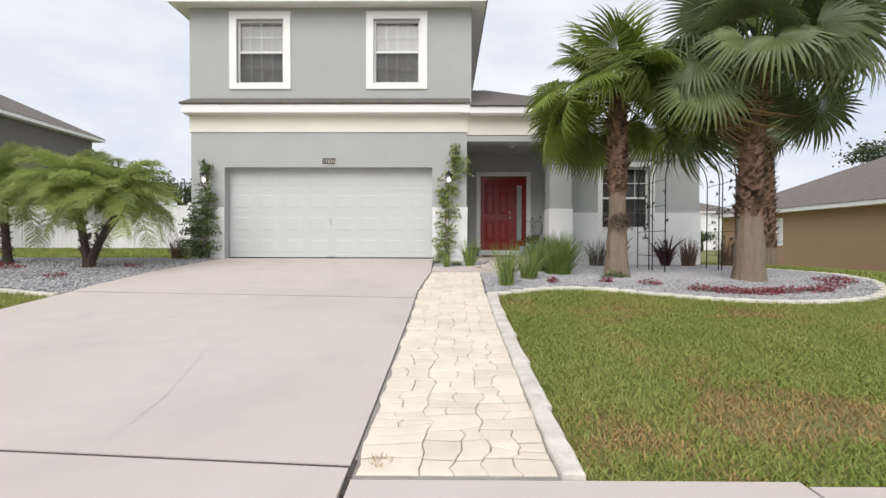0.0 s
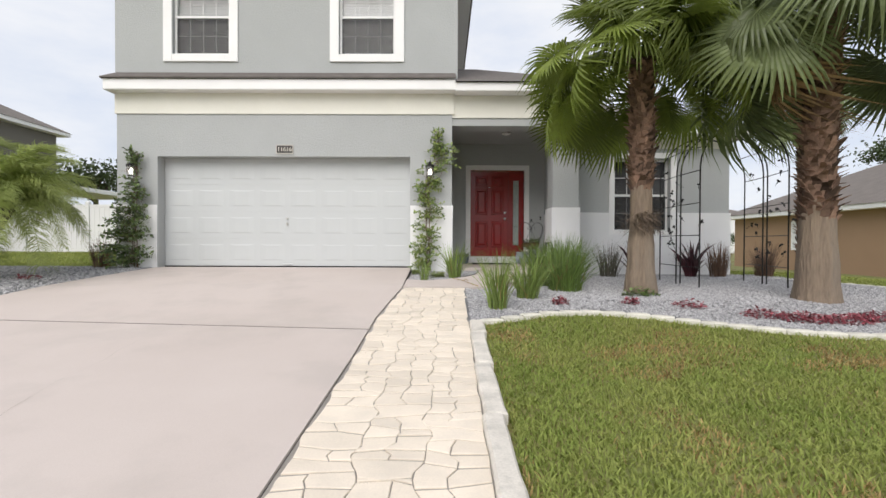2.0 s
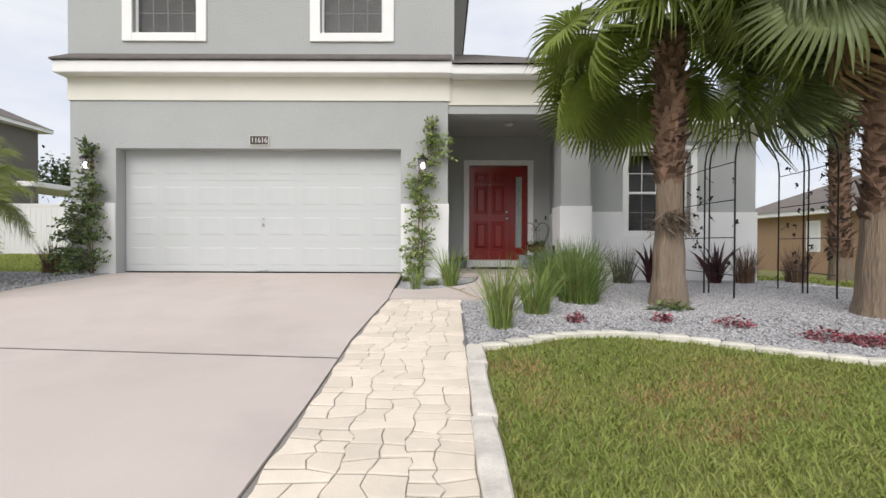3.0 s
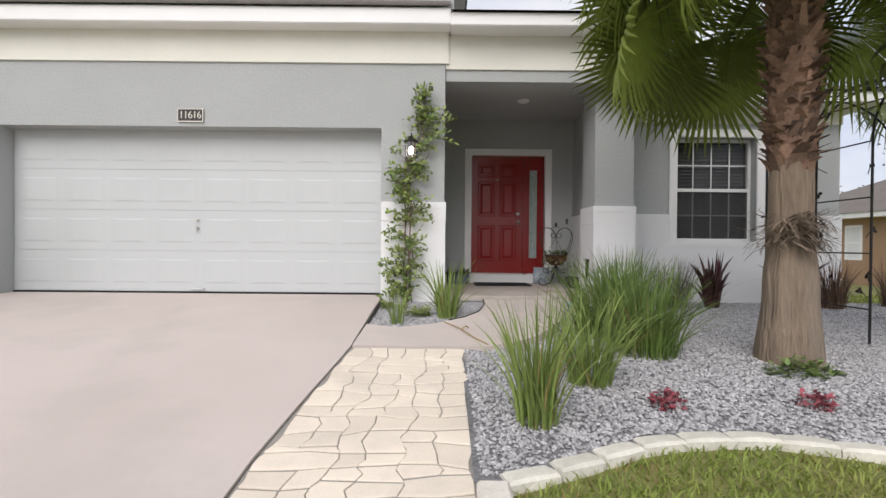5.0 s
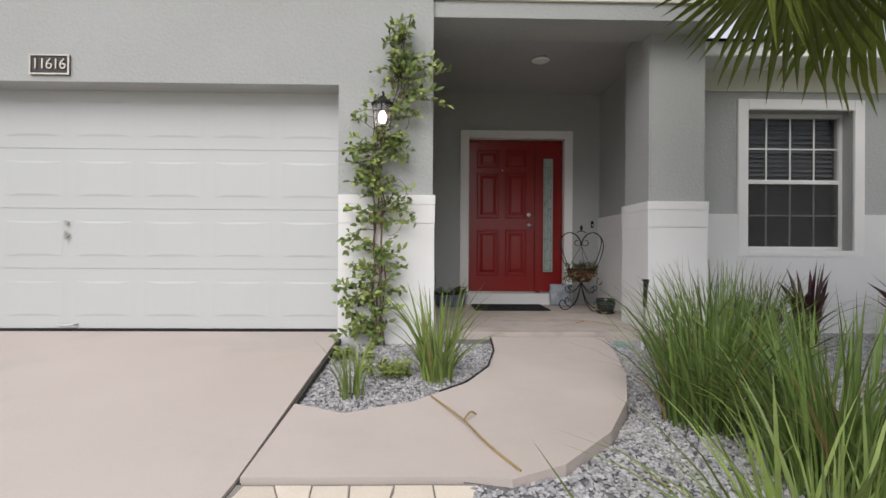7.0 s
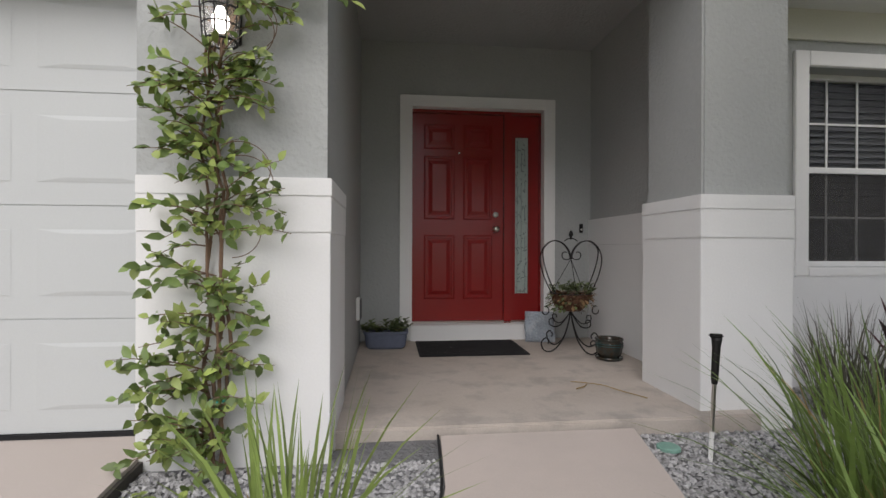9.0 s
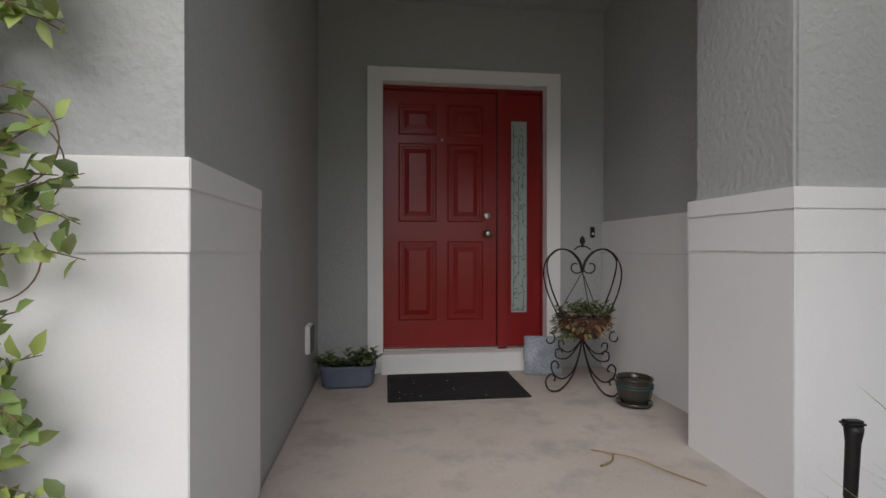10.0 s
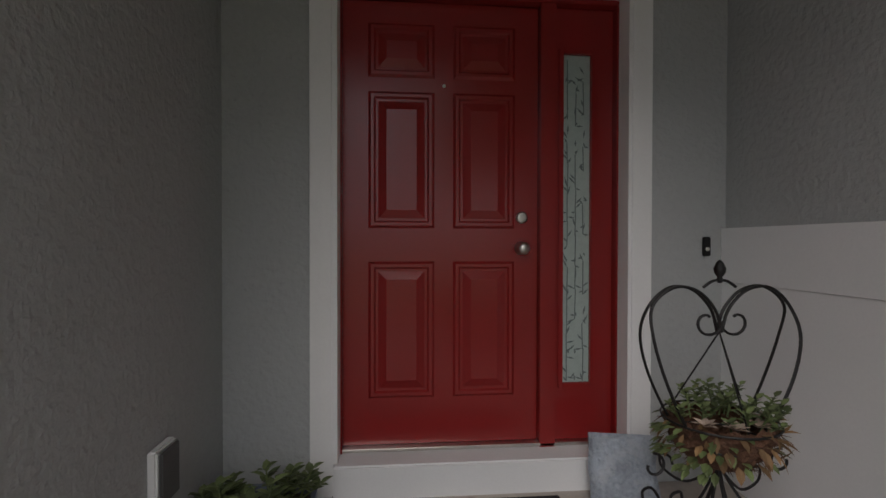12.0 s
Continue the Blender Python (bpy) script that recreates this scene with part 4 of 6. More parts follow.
fan_palm(9.0, 13.0, 4.7, 0.20, 0.15, (-0.1, 0.0), 18, 0.7, 0.8, 53, FANS_DARK, "fan palm standing behind the others", 0, None, 0.1)


def feather_mesh(name, seed, length, n, leaf, droop):
    """A feather frond that arches over, with long limp leaflets."""
    r = random.Random(seed)
    def at(q):
        return Vector((length * q * (1 - 0.16 * q), 0, length * (0.75 * q - droop * q * q)))
    s = Shape().tube([at(i / 7) for i in range(8)], [0.012 * (1 - i / 8) + 0.002 for i in range(8)], 4)
    for k in range(n):
        q = 0.14 + 0.86 * k / n
        p = at(q)
        d = (at(min(1, q + 0.02)) - at(q - 0.02)).normalized()
        L = leaf * (0.5 + 0.6 * math.sin(math.pi * (0.12 + 0.76 * q))) * r.uniform(0.75, 1.15)
        for sgn in (-1, 1):
            v = (Vector((0, sgn, 0)) * r.uniform(0.5, 0.95) + d * r.uniform(0.45, 0.9) + Vector((0, 0, r.uniform(-0.25, 0.55)))).normalized()
            w = d * 0.0068
            m2 = p + v * L * 0.55
            e = p + v * L + Vector((0, 0, -r.uniform(0.25, 0.7) * L))
            s.add([p - w * 0.7, p + w * 0.7, m2 + w, m2 - w, e], [(0, 1, 2, 3), (3, 2, 4)])
    return s.mesh(name, FEATHER)


FEATHERS = [feather_mesh("frond", 60 + i, 1.45, 120, 0.34, 0.74 + 0.22 * i) for i in range(4)]


def pygmy_palm(x, y, trunks, n_frond, seed, scale=1.0):
    r = random.Random(seed)
    z0 = ground_z(x, y)
    t = thing("pygmy_date_palm", "bushy pygmy date palm with arching feather fronds", "palm tree", pose(x, y, z0), "pygmy date palms")
    for (dx, dy, h) in trunks:
        s = Shape()
        pts = [(dx * q ** 1.4, dy * q ** 1.4, -0.04 + h * q) for q in (0, 0.2, 0.4, 0.6, 0.8, 1.0)]
        s.tube(pts, [0.11, 0.08, 0.07, 0.07, 0.08, 0.09], 10)
        for k in range(70):
            q, a = r.uniform(0.1, 1.0), r.uniform(0, 6.28)
            c = Vector((dx * q ** 1.4, dy * q ** 1.4, h * q))
            o = Vector((math.cos(a), math.sin(a), 0))
            s.tube([c + o * 0.07, c + o * 0.13 + Vector((0, 0, 0.04))], [0.016, 0.007], 4)
        part("trunk", s, BARK, t, "dark knobbly trunk")
        for k in range(n_frond):
            az, tilt = k * 2.39996 + r.uniform(-0.2, 0.2), -66 + 74 * k / n_frond + r.uniform(-10, 10)
            piece("frond", FEATHERS[k % 4], t, pose(dx, dy, h - 0.04) @ pose(0, 0, 0, 0, 0, math.degrees(az)) @ pose(0, 0, 0, r.uniform(-14, 14), tilt, 0) @ Matrix.Scale(scale * r.uniform(0.85, 1.1), 4))
    return t


pygmy_palm(-6.78, 9.45, ((-0.30, 0.05, 1.40), (0.70, -0.1, 1.18)), 46, 61, 0.88)
pygmy_palm(-8.9, 10.0, ((-0.1, 0.0, 1.45),), 48, 62, 0.94)


def leaf_at(shape, p, d, up, L, w):
    """One small leaf folded along its rib."""
    d, up = d.normalized(), up.normalized()
    sd = d.cross(up)
    if sd.length < 1e-3:
        sd = Vector((1, 0, 0))
    sd.normalize()
    nrm = sd.cross(d)
    m, m2, e = p + d * L * 0.34 - nrm * L * 0.02, p + d * L * 0.68 - nrm * L * 0.06, p + d * L - nrm * L * 0.15
    lift = nrm * w * 0.13
    shape.add([p, m - sd * w / 2 + lift, m, m + sd * w / 2 + lift, m2 - sd * w * 0.4 + lift, m2, m2 + sd * w * 0.4 + lift, e], [(0, 2, 1), (0, 3, 2), (1, 2, 5, 4), (2, 3, 6, 5), (4, 5, 7), (5, 6, 7)])


def climbing_vine(x, y, z0, z1, outline, shoots, leaf, seed, material, label, depth=0.2, second=None, clear=None):
    """Twining stems up a wall, with shoots of small leaves inside an outline of (height, x from, x to)."""
    r = random.Random(seed)
    t = thing("climbing_vine", label, "climbing plant", None, "vines on the garage wall")
    hs, xa, xb = [o[0] for o in outline], [o[1] for o in outline], [o[2] for o in outline]
    for k in range(4):
        pts = []
        for i in range(26):
            q = i / 25
            z = z0 + (z1 - z0) * q
            mid = (np.interp(z, hs, xa) + np.interp(z, hs, xb)) / 2
            c = x * (1 - q) + float(mid) * q
            pts.append((c + 0.045 * math.sin(6 * q + k * 1.7) + r.uniform(-0.012, 0.012), y - 0.04 + 0.025 * math.cos(7 * q + k * 2.1), z))
        part("stem", Shape().tube(pts, [0.009 * (1 - 0.6 * i / 25) for i in range(26)], 6), VINE_STEM, t, "brown twisted stem")
    leaves, leaves2, twigs = Shape(), Shape(), Shape()
    for k in range(shoots):
        z = z0 + (z1 - z0) * (r.random() if k % 2 == 0 else (r.choice(range(9)) + 0.5 + r.gauss(0, 0.16)) / 9)
        z = min(z1, max(z0, z))
        a, b = float(np.interp(z, hs, xa)), float(np.interp(z, hs, xb))
        mid = x * 0.5 + (a + b) * 0.25
        tx = r.uniform(a, b)
        p0 = Vector((mid + r.uniform(-0.03, 0.03), y - 0.04, z))
        p2 = Vector((tx, y - r.uniform(0.02, depth), z + r.uniform(-0.08, 0.14)))
        p1 = (p0 + p2) / 2 + Vector((0, -0.06 * r.random(), 0.05))
        pts = [p0 * (1 - q) ** 2 + p1 * 2 * q * (1 - q) + p2 * q * q for q in (0, 0.25, 0.5, 0.75, 1)]
        twigs.tube(pts, [0.0035, 0.003, 0.0026, 0.002, 0.0012], 4)
        n = max(4, int((p2 - p0).length / (leaf * 0.42)))
        for j in range(n):
            q = 0.15 + 0.85 * (j + r.random() * 0.5) / n
            p = p0 * (1 - q) ** 2 + p1 * 2 * q * (1 - q) + p2 * q * q
            d = (p2 - p0).normalized() * 0.5 + Vector((r.gauss(0, 0.7), r.gauss(-0.3, 0.5), r.gauss(0.05, 0.6)))
            if clear and clear[0] < p.x < clear[1] and clear[2] < p.z < clear[3]:
                continue
            target = leaves2 if (second and r.random() < 0.42) else leaves
            leaf_at(target, p, d, Vector((r.gauss(0, 0.6), -1.0, r.gauss(0.7, 0.5))), leaf * r.uniform(0.6, 1.25), leaf * r.uniform(0.42, 0.66))
    for k in range(5):
        z = z0 + (z1 - z0) * r.uniform(0.2, 0.9)
        b = float(np.interp(z, hs, xb))
        c0 = Vector((b - 0.2, y - 0.08, z))
        twigs.tube([c0 + Vector((0.12 * math.sin(q * 0.2), -0.03 * q / 15, 0.11 * (1 - math.cos(q * 0.2)))) for q in range(20)], 0.002, 5)
    part("tie", Shape().tube([(x + 0.03 * math.cos(q), y - 0.05 + 0.03 * math.sin(q), z0 + 0.32) for q in range(7)], 0.006, 4), shade("teal_tie", (0.02, 0.30, 0.25), 0.6), t, "teal plastic tie")
    part("twig_spray", twigs, VINE_STEM, t)
    tagged(part("foliage", leaves, material, t, smooth=True), kind="stuff")
    if second:
        tagged(part("young_foliage", leaves2, second, t, smooth=True), kind="stuff")
    return t


YOUNG_LEAF = shade("young_vine_leaf", (0.25, 0.31, 0.08), 0.45, 0.25, 4.0, 20, 0.0, by_island=0.35)
climbing_vine(0.36, FY - 0.03, 0.80, 3.50, ((0.8, 0.0, 0.60), (1.05, -0.02, 0.57), (1.25, -0.07, 0.62), (1.41, 0.04, 0.78), (1.61, 0.04, 0.54), (1.81, -0.03, 0.70), (2.0, 0.08, 0.66), (2.2, 0.06, 0.52), (2.4, 0.05, 0.62), (2.6, -0.06, 0.70), (2.75, 0.10, 0.80), (2.9, 0.20, 1.02), (3.15, 0.28, 0.90), (3.3, 0.38, 0.66), (3.5, 0.50, 0.64)), 225, 0.062, 71, VINE_LEAF, "bright green climbing vine on the garage wall", 0.20, YOUNG_LEAF, (0.27, 0.46, 2.57, 2.80))
climbing_vine(-5.22, FY - 0.03, 0.84, 3.05, ((0.84, -5.85, -4.82), (1.3, -5.85, -4.8), (1.7, -5.78, -4.85), (2.0, -5.5, -4.98), (2.3, -5.5, -4.92), (2.6, -5.4, -5.05), (2.9, -5.42, -5.0), (3.12, -5.35, -5.0)), 240, 0.066, 72, VINE_DARK, "dense dark green vine on the garage wall", 0.30, VINE_LEAF, (-5.40, -5.13, 2.58, 2.82))


def shrub(x, y, n, height, spread, seed, material, name, label, width=0.02, foot=0.12, group=""):
    return grass_clump(x, y, n, height, spread, foot, seed, material, name, label, width, None, group)


shrub(4.60, 11.85, 40, 0.84, 0.70, 81, TI_LEAF, "cordyline", "dark maroon strap-leaf plant under the window", 0.10, 0.08, "maroon plants")
shrub(5.72, 11.75, 40, 0.82, 0.70, 82, TI_LEAF, "cordyline", "dark maroon strap-leaf plant under the window", 0.10, 0.08, "maroon plants")
shrub(6.30, 11.85, 190, 0.80, 0.38, 83, BROWN_GRASS, "bronze_grass", "bronze feathery grass beside the wall", 0.016, 0.16, "bronze grasses")
shrub(7.35, 12.0, 190, 0.80, 0.38, 84, BROWN_GRASS, "bronze_grass", "bronze feathery grass past the house corner", 0.016, 0.16, "bronze grasses")
shrub(4.02, 11.75, 200, 0.80, 0.40, 85, shade("grey_purple_grass", (0.12, 0.11, 0.085), 0.8, 0.3, 4.0, 20, 0.0, by_island=0.4), "bronze_grass", "grey-brown grass under the window", 0.012, 0.18, "bronze grasses")
shrub(-5.95, 11.2, 170, 0.72, 0.42, 86, BROWN_GRASS, "bronze_grass", "bronze grass beside the dark vine", 0.012, 0.16, "bronze grasses")


def ground_cover(x, y, rx, ry, n, seed, h=0.1):
    r = random.Random(seed)
    s = Shape()
    for _ in range(n):
        a, q = r.uniform(0, 6.28), math.sqrt(r.random())
        px, py = rx * q * math.cos(a), ry * q * math.sin(a)
        p = Vector((px, py, ground_z(x + px, y + py) - ground_z(x, y) + r.random() * h * (1 - 0.6 * q)))
        leaf_at(s, p, Vector((r.gauss(0, 1), r.gauss(0, 1), r.uniform(0, 1))), Vector((r.gauss(0, .4), r.gauss(0, .4), 1)), r.uniform(0.03, 0.06), r.uniform(0.016, 0.03))
    t = thing("ground_cover_plant", "low red-leaved plant on the gravel", "plant", pose(x, y, ground_z(x, y) + 0.02), "red ground cover plants")
    part("leaves", s, RED_PLANT, t)


for k, (x, y, rx, ry, n) in enumerate(((2.08, 7.85, 0.10, 0.09, 90), (2.96, 7.87, 0.11, 0.08, 90), (3.62, 7.72, 0.20, 0.12, 110), (4.25, 7.35, 0.24, 0.14, 190), (4.62, 7.22, 0.30, 0.16, 330), (5.05, 7.15, 0.32, 0.16, 380), (5.45, 7.25, 0.25, 0.15, 240), (5.95, 7.30, 0.28, 0.14, 240), (6.75, 7.95, 0.34, 0.22, 300), (6.4, 7.55, 0.2, 0.12, 120), (-9.3, 10.0, 0.6, 0.3, 500), (-8.4, 9.3, 0.45, 0.25, 320), (-6.6, 8.4, 0.2, 0.12, 110), (-6.0, 9.6, 0.18, 0.12, 90))):
    ground_cover(x, y, rx, ry, n, 100 + k)


# ---- garden arbor ----
def scroll(c, r0, r1, a0, a1, n=18, plane="xz"):
    """Points of a flat spiral about c."""
    out = []
    for i in range(n + 1):
        q = i / n
        a, rr = a0 + (a1 - a0) * q, r0 + (r1 - r0) * q
        out.append(Vector((c[0] + rr * math.cos(a), c[1], c[2] + rr * math.sin(a))))
    return out


arbor = thing("garden_arbor", "black wrought-iron arbor with scrolled leaves", "arbor", pose(5.2, 10.05, 0.64))
r = random.Random(9)
for k, (xl, xr, y) in enumerate(((-0.62, 0.74, -0.72), (-0.64, 0.88, -0.02), (-0.58, 0.96, 0.72))):
    mid, half = (xl + xr) / 2, (xr - xl) / 2
    for inset in (0.0, 0.07):
        pts = [(xl + inset, y, -0.1), (xl + inset, y, 1.9)]
        pts += [(mid - (half - inset) * math.cos(math.pi * i / 14), y, 1.9 + (half - inset) * 0.95 * math.sin(math.pi * i / 14)) for i in range(1, 14)]
        pts += [(xr - inset, y, 1.9), (xr - inset, y, -0.1)]
        if inset == 0 or k == 1:
            part("hoop", Shape().tube(pts, 0.011, 6), IRON, arbor)
for z in (0.35, 0.85, 1.35, 1.85):
    part("rung", Shape().tube([(-0.62, -0.72, z), (-0.64, -0.02, z), (-0.58, 0.72, z)], 0.007, 5), IRON, arbor)
    part("rung", Shape().tube([(0.74, -0.72, z), (0.88, -0.02, z), (0.96, 0.72, z)], 0.007, 5), IRON, arbor)
for i in range(1, 6):
    a = math.pi * i / 6
    part("rung", Shape().tube([(0.06 - 0.68 * math.cos(a), -0.72, 1.9 + 0.646 * math.sin(a)), (0.12 - 0.76 * math.cos(a), -0.02, 1.9 + 0.722 * math.sin(a)), (0.19 - 0.77 * math.cos(a), 0.72, 1.9 + 0.7315 * math.sin(a))], 0.007, 5), IRON, arbor)
for k in range(44):
    sgn = k % 2
    q = r.random()
    z, y = r.uniform(0.3, 2.0), -0.72 + 1.44 * q
    x = float(np.interp(y, (-0.72, -0.02, 0.72), (0.74, 0.88, 0.96) if sgn else (-0.62, -0.64, -0.58)))
    s = Shape()
    e = Vector((x + r.uniform(-0.07, 0.07), y + r.uniform(-0.08, 0.08), z + 0.07))
    s.tube([(x, y, z), e], 0.004, 4)
    for j in range(3):
        leaf_at(s, e, Vector((r.gauss(0, 1), r.gauss(0, 0.6), r.gauss(0, 1))), Vector((0, -1, 0.2)), 0.05, 0.035)
    part("iron_leaf", s, IRON, arbor)

# ---- wall lanterns, house number ----
def wall_lantern(x, y, z):
    t = thing("wall_lantern", "black wall lantern with a lit bulb", "wall light", pose(x, y, z), "garage lanterns")
    part("back_plate", Shape().box(-0.05, 0.05, -0.015, 0, -0.08, 0.18), IRON, t, bevel=0.004)
    part("arm", Shape().tube([(0, 0, 0.1), (0, -0.05, 0.2), (0, -0.10, 0.19)], 0.01, 8), IRON, t)
    c = (0, -0.12, 0)
    part("cap", Shape().turn([(0.006, 0.155), (0.02, 0.15), (0.05, 0.12), (0.094, 0.088), (0.094, 0.078), (0.03, 0.078)], 16, c), IRON, t)
    for z, q in ((-0.115, 0.066), (-0.05, 0.072), (0.015, 0.077), (0.076, 0.082)):
        part("hoop", Shape().tube([(q * math.cos(2 * math.pi * k / 20), -0.12 + q * math.sin(2 * math.pi * k / 20), z) for k in range(21)], 0.0055 if z < -0.1 else 0.0032, 5), IRON, t)
    for k in range(10):
        a = math.pi * 2 * (k + 0.5) / 10
        part("bar", Shape().tube([(0.066 * math.cos(a), -0.12 + 0.066 * math.sin(a), -0.115), (0.082 * math.cos(a), -0.12 + 0.082 * math.sin(a), 0.078)], 0.0034, 4), IRON, t)
    glass = Shape()
    glass.grid(lambda u, v: ((0.061 + 0.015 * v) * math.cos(6.28319 * u), -0.12 + (0.061 + 0.015 * v) * math.sin(6.28319 * u), -0.11 + 0.186 * v), 20, 1)
    part("glass", glass, LANTERN_GLASS, t, "clear lantern glass", smooth=True).visible_shadow = False
    part("socket", Shape().turn([(0.016, 0.03), (0.016, 0.078)], 10, c), IRON, t)
    part("bulb", Shape().turn([(0.006, -0.075), (0.024, -0.066), (0.034, -0.04), (0.034, -0.015), (0.022, 0.012), (0.014, 0.03)], 14, c), GLOW, t, "lit warm bulb", smooth=True)


wall_lantern(0.383, FY, 2.72)
wall_lantern(-5.27, FY, 2.72)

plate = thing("house_number_plate", "dark bronze house number plate reading 11616", "house number", pose(-2.40, FY, 3.135))
part("plate", Shape().box(-0.165, 0.165, -0.014, 0, -0.085, 0.085), PLATE, plate, bevel=0.003)
s = Shape()
wall_with(s, -0.165, 0.165, -0.085, 0.085, [(-0.152, 0.152, -0.072, 0.072)], -0.022, -0.015)
part("border", s, BRASS, plate, "pale metal border")
for k, ch in enumerate("11616"):
    tx = bpy.data.curves.new("digit", "FONT")
    tx.body, tx.size, tx.extrude, tx.align_x, tx.align_y = ch, 0.125, 0.004, "CENTER", "CENTER"
    tx.materials.append(BRASS)
    ob = new("digit", tx)
    ob.parent = plate
    ob.matrix_basis = pose(-0.112 + 0.056 * k, -0.019, 0, 90, 0, 0)

# ---- porch things ----
mat = thing("door_mat", "black rubber door mat with bits of grit", "door mat", pose(1.785, 13.20, 0.8705))
part("pad", Shape().box(-0.465, 0.465, -0.325, 0.305, 0, 0.012), RUBBER, mat, bevel=0.004)
s = Shape()
r = random.Random(15)
for _ in range(45):
    x, y, q = r.gauss(-0.1, 0.25), r.gauss(-0.15, 0.12), r.uniform(0.001, 0.003)
    if abs(x) < 0.45 and abs(y) < 0.29:
        s.turn([(q, 0), (q * 0.5, q)], 5, (x, y, 0.012))
tagged(part("grit", s, KERB, mat, "pale grit specks"), kind="stuff")
s = Shape()
for k in range(18):
    s.box(-0.44, 0.44, -0.30 + k * 0.033, -0.29 + k * 0.033, 0.0115, 0.0145)
tagged(part("tread", s, RUBBER, mat), kind="stuff")

trough = thing("planter_trough", "blue-grey glazed trough with trailing succulents", "planter", pose(1.045, 13.30, 0.871))
def rounded(hx, hy, z, n=24):
    return [(hx * math.copysign(abs(math.cos(2 * math.pi * k / n)) ** 0.45, math.cos(2 * math.pi * k / n)), hy * math.copysign(abs(math.sin(2 * math.pi * k / n)) ** 0.45, math.sin(2 * math.pi * k / n)), z) for k in range(n)]
rings = [rounded(0.155, 0.085, 0), rounded(0.175, 0.10, 0.02), rounded(0.192, 0.115, 0.13), rounded(0.2, 0.122, 0.135), rounded(0.2, 0.122, 0.155), rounded(0.182, 0.105, 0.155), rounded(0.178, 0.10, 0.12)]
s = Shape().add([p for q in rings for p in q], [(24 * i + k, 24 * i + (k + 1) % 24, 24 * i + 24 + (k + 1) % 24, 24 * i + 24 + k) for i in range(6) for k in range(24)] + [tuple(reversed(range(24)))])
part("trough", s, BLUE_GLAZE, trough, smooth=False)
part("soil", Shape().add(rounded(0.18, 0.102, 0.122), [tuple(range(24))]), EARTH, trough, "dark potting soil")
def succulents(shape, n, hx, hy, z, seed, size=0.045, tall=0.1, shape2="ellipse"):
    r = random.Random(seed)
    for _ in range(n):
        a, q = r.uniform(0, 6.28), math.sqrt(r.random())
        p = Vector((hx * q * math.cos(a), hy * q * math.sin(a), z))
        tip = p + Vector((r.gauss(0, 0.03) + 0.35 * p.x, r.gauss(0, 0.03) + 0.3 * p.y, r.uniform(0.02, tall)))
        shape.tube([p, tip], [0.004, 0.003], 4)
        for j in range(9):
            b = j * 2.4
            q2 = 0.4 + 0.6 * j / 8
            leaf_at(shape, p + (tip - p) * q2, Vector((math.cos(b), math.sin(b), 0.6)), Vector((0, 0, 1)), size * r.uniform(0.7, 1.1), size * 0.5)
s = Shape()
succulents(s, 22, 0.175, 0.095, 0.13, 16, 0.066, 0.13)
tagged(part("succulent", s, SUCCULENT, trough, "green succulent shoots"), kind="stuff")

stone = thing("stepping_stone", "square blue-grey cast stepping stone leaning on the step", "stepping stone", pose(2.50, 13.40, 0.873, -16, 0, -12))
r = random.Random(17)
s = Shape()
n = 10
def stone_pt(u, v):
    e = min(u, 1 - u, v, 1 - v)
    return (-0.14 + 0.28 * u + 0.006 * math.sin(9 * v), -0.022 + 0.02 * (1 - min(1, e * 9)) ** 2 - 0.008 * noise.noise((u * 5, v * 5, 3)), 0.29 * v)
s.grid(stone_pt, 14, 14)
s.box(-0.136, 0.136, -0.002, 0.025, 0.003, 0.286)
part("slab", s, STEPSTONE, stone, smooth=False)

pot = thing("plant_pot", "small dark teal glazed pot with bare soil", "plant pot", pose(2.835, 12.66, 0.871))
part("saucer", Shape().turn([(0.085, 0), (0.105, 0.012), (0.108, 0.028), (0.098, 0.028), (0.08, 0.016)], 28), TEAL_GLAZE, pot, smooth=True)
def rib_pt(u, v):
    q = float(np.interp(v, (0, 0.2, 0.45, 0.7, 0.8, 0.88, 0.94, 1), (0.075, 0.096, 0.106, 0.103, 0.110, 0.109, 0.097, 0.09)))
    z = float(np.interp(v, (0, 0.2, 0.45, 0.7, 0.8, 0.88, 0.94, 1), (0.017, 0.06, 0.11, 0.155, 0.163, 0.175, 0.172, 0.145)))
    q += 0.0028 * abs(math.sin(14 * math.pi * u)) * (1 if 0.05 < v < 0.7 else 0.2)
    return (q * math.cos(6.28319 * u), q * math.sin(6.28319 * u), z)


part("bowl", Shape().grid(rib_pt, 112, 20), TEAL_GLAZE, pot, smooth=True)
for z in (0.118, 0.134):
    part("glaze_band", Shape().tube([(0.1095 * math.cos(6.28319 * k / 28), 0.1095 * math.sin(6.28319 * k / 28), z) for k in range(29)], 0.003, 5), shade("teal_drip", (0.03, 0.085, 0.09), 0.2), pot, "glossy teal glaze drip")
part("soil", Shape().turn([(0.092, 0.142), (0.05, 0.15), (0.005, 0.147)], 20), EARTH, pot)

stand = thing("heart_plant_stand", "black wrought-iron heart plant stand with hanging basket", "plant stand", pose(2.665, 13.05, 0.872))
def rod(name, pts, rr=0.006):
    part(name, Shape().tube(pts, rr, 6), IRON, stand)
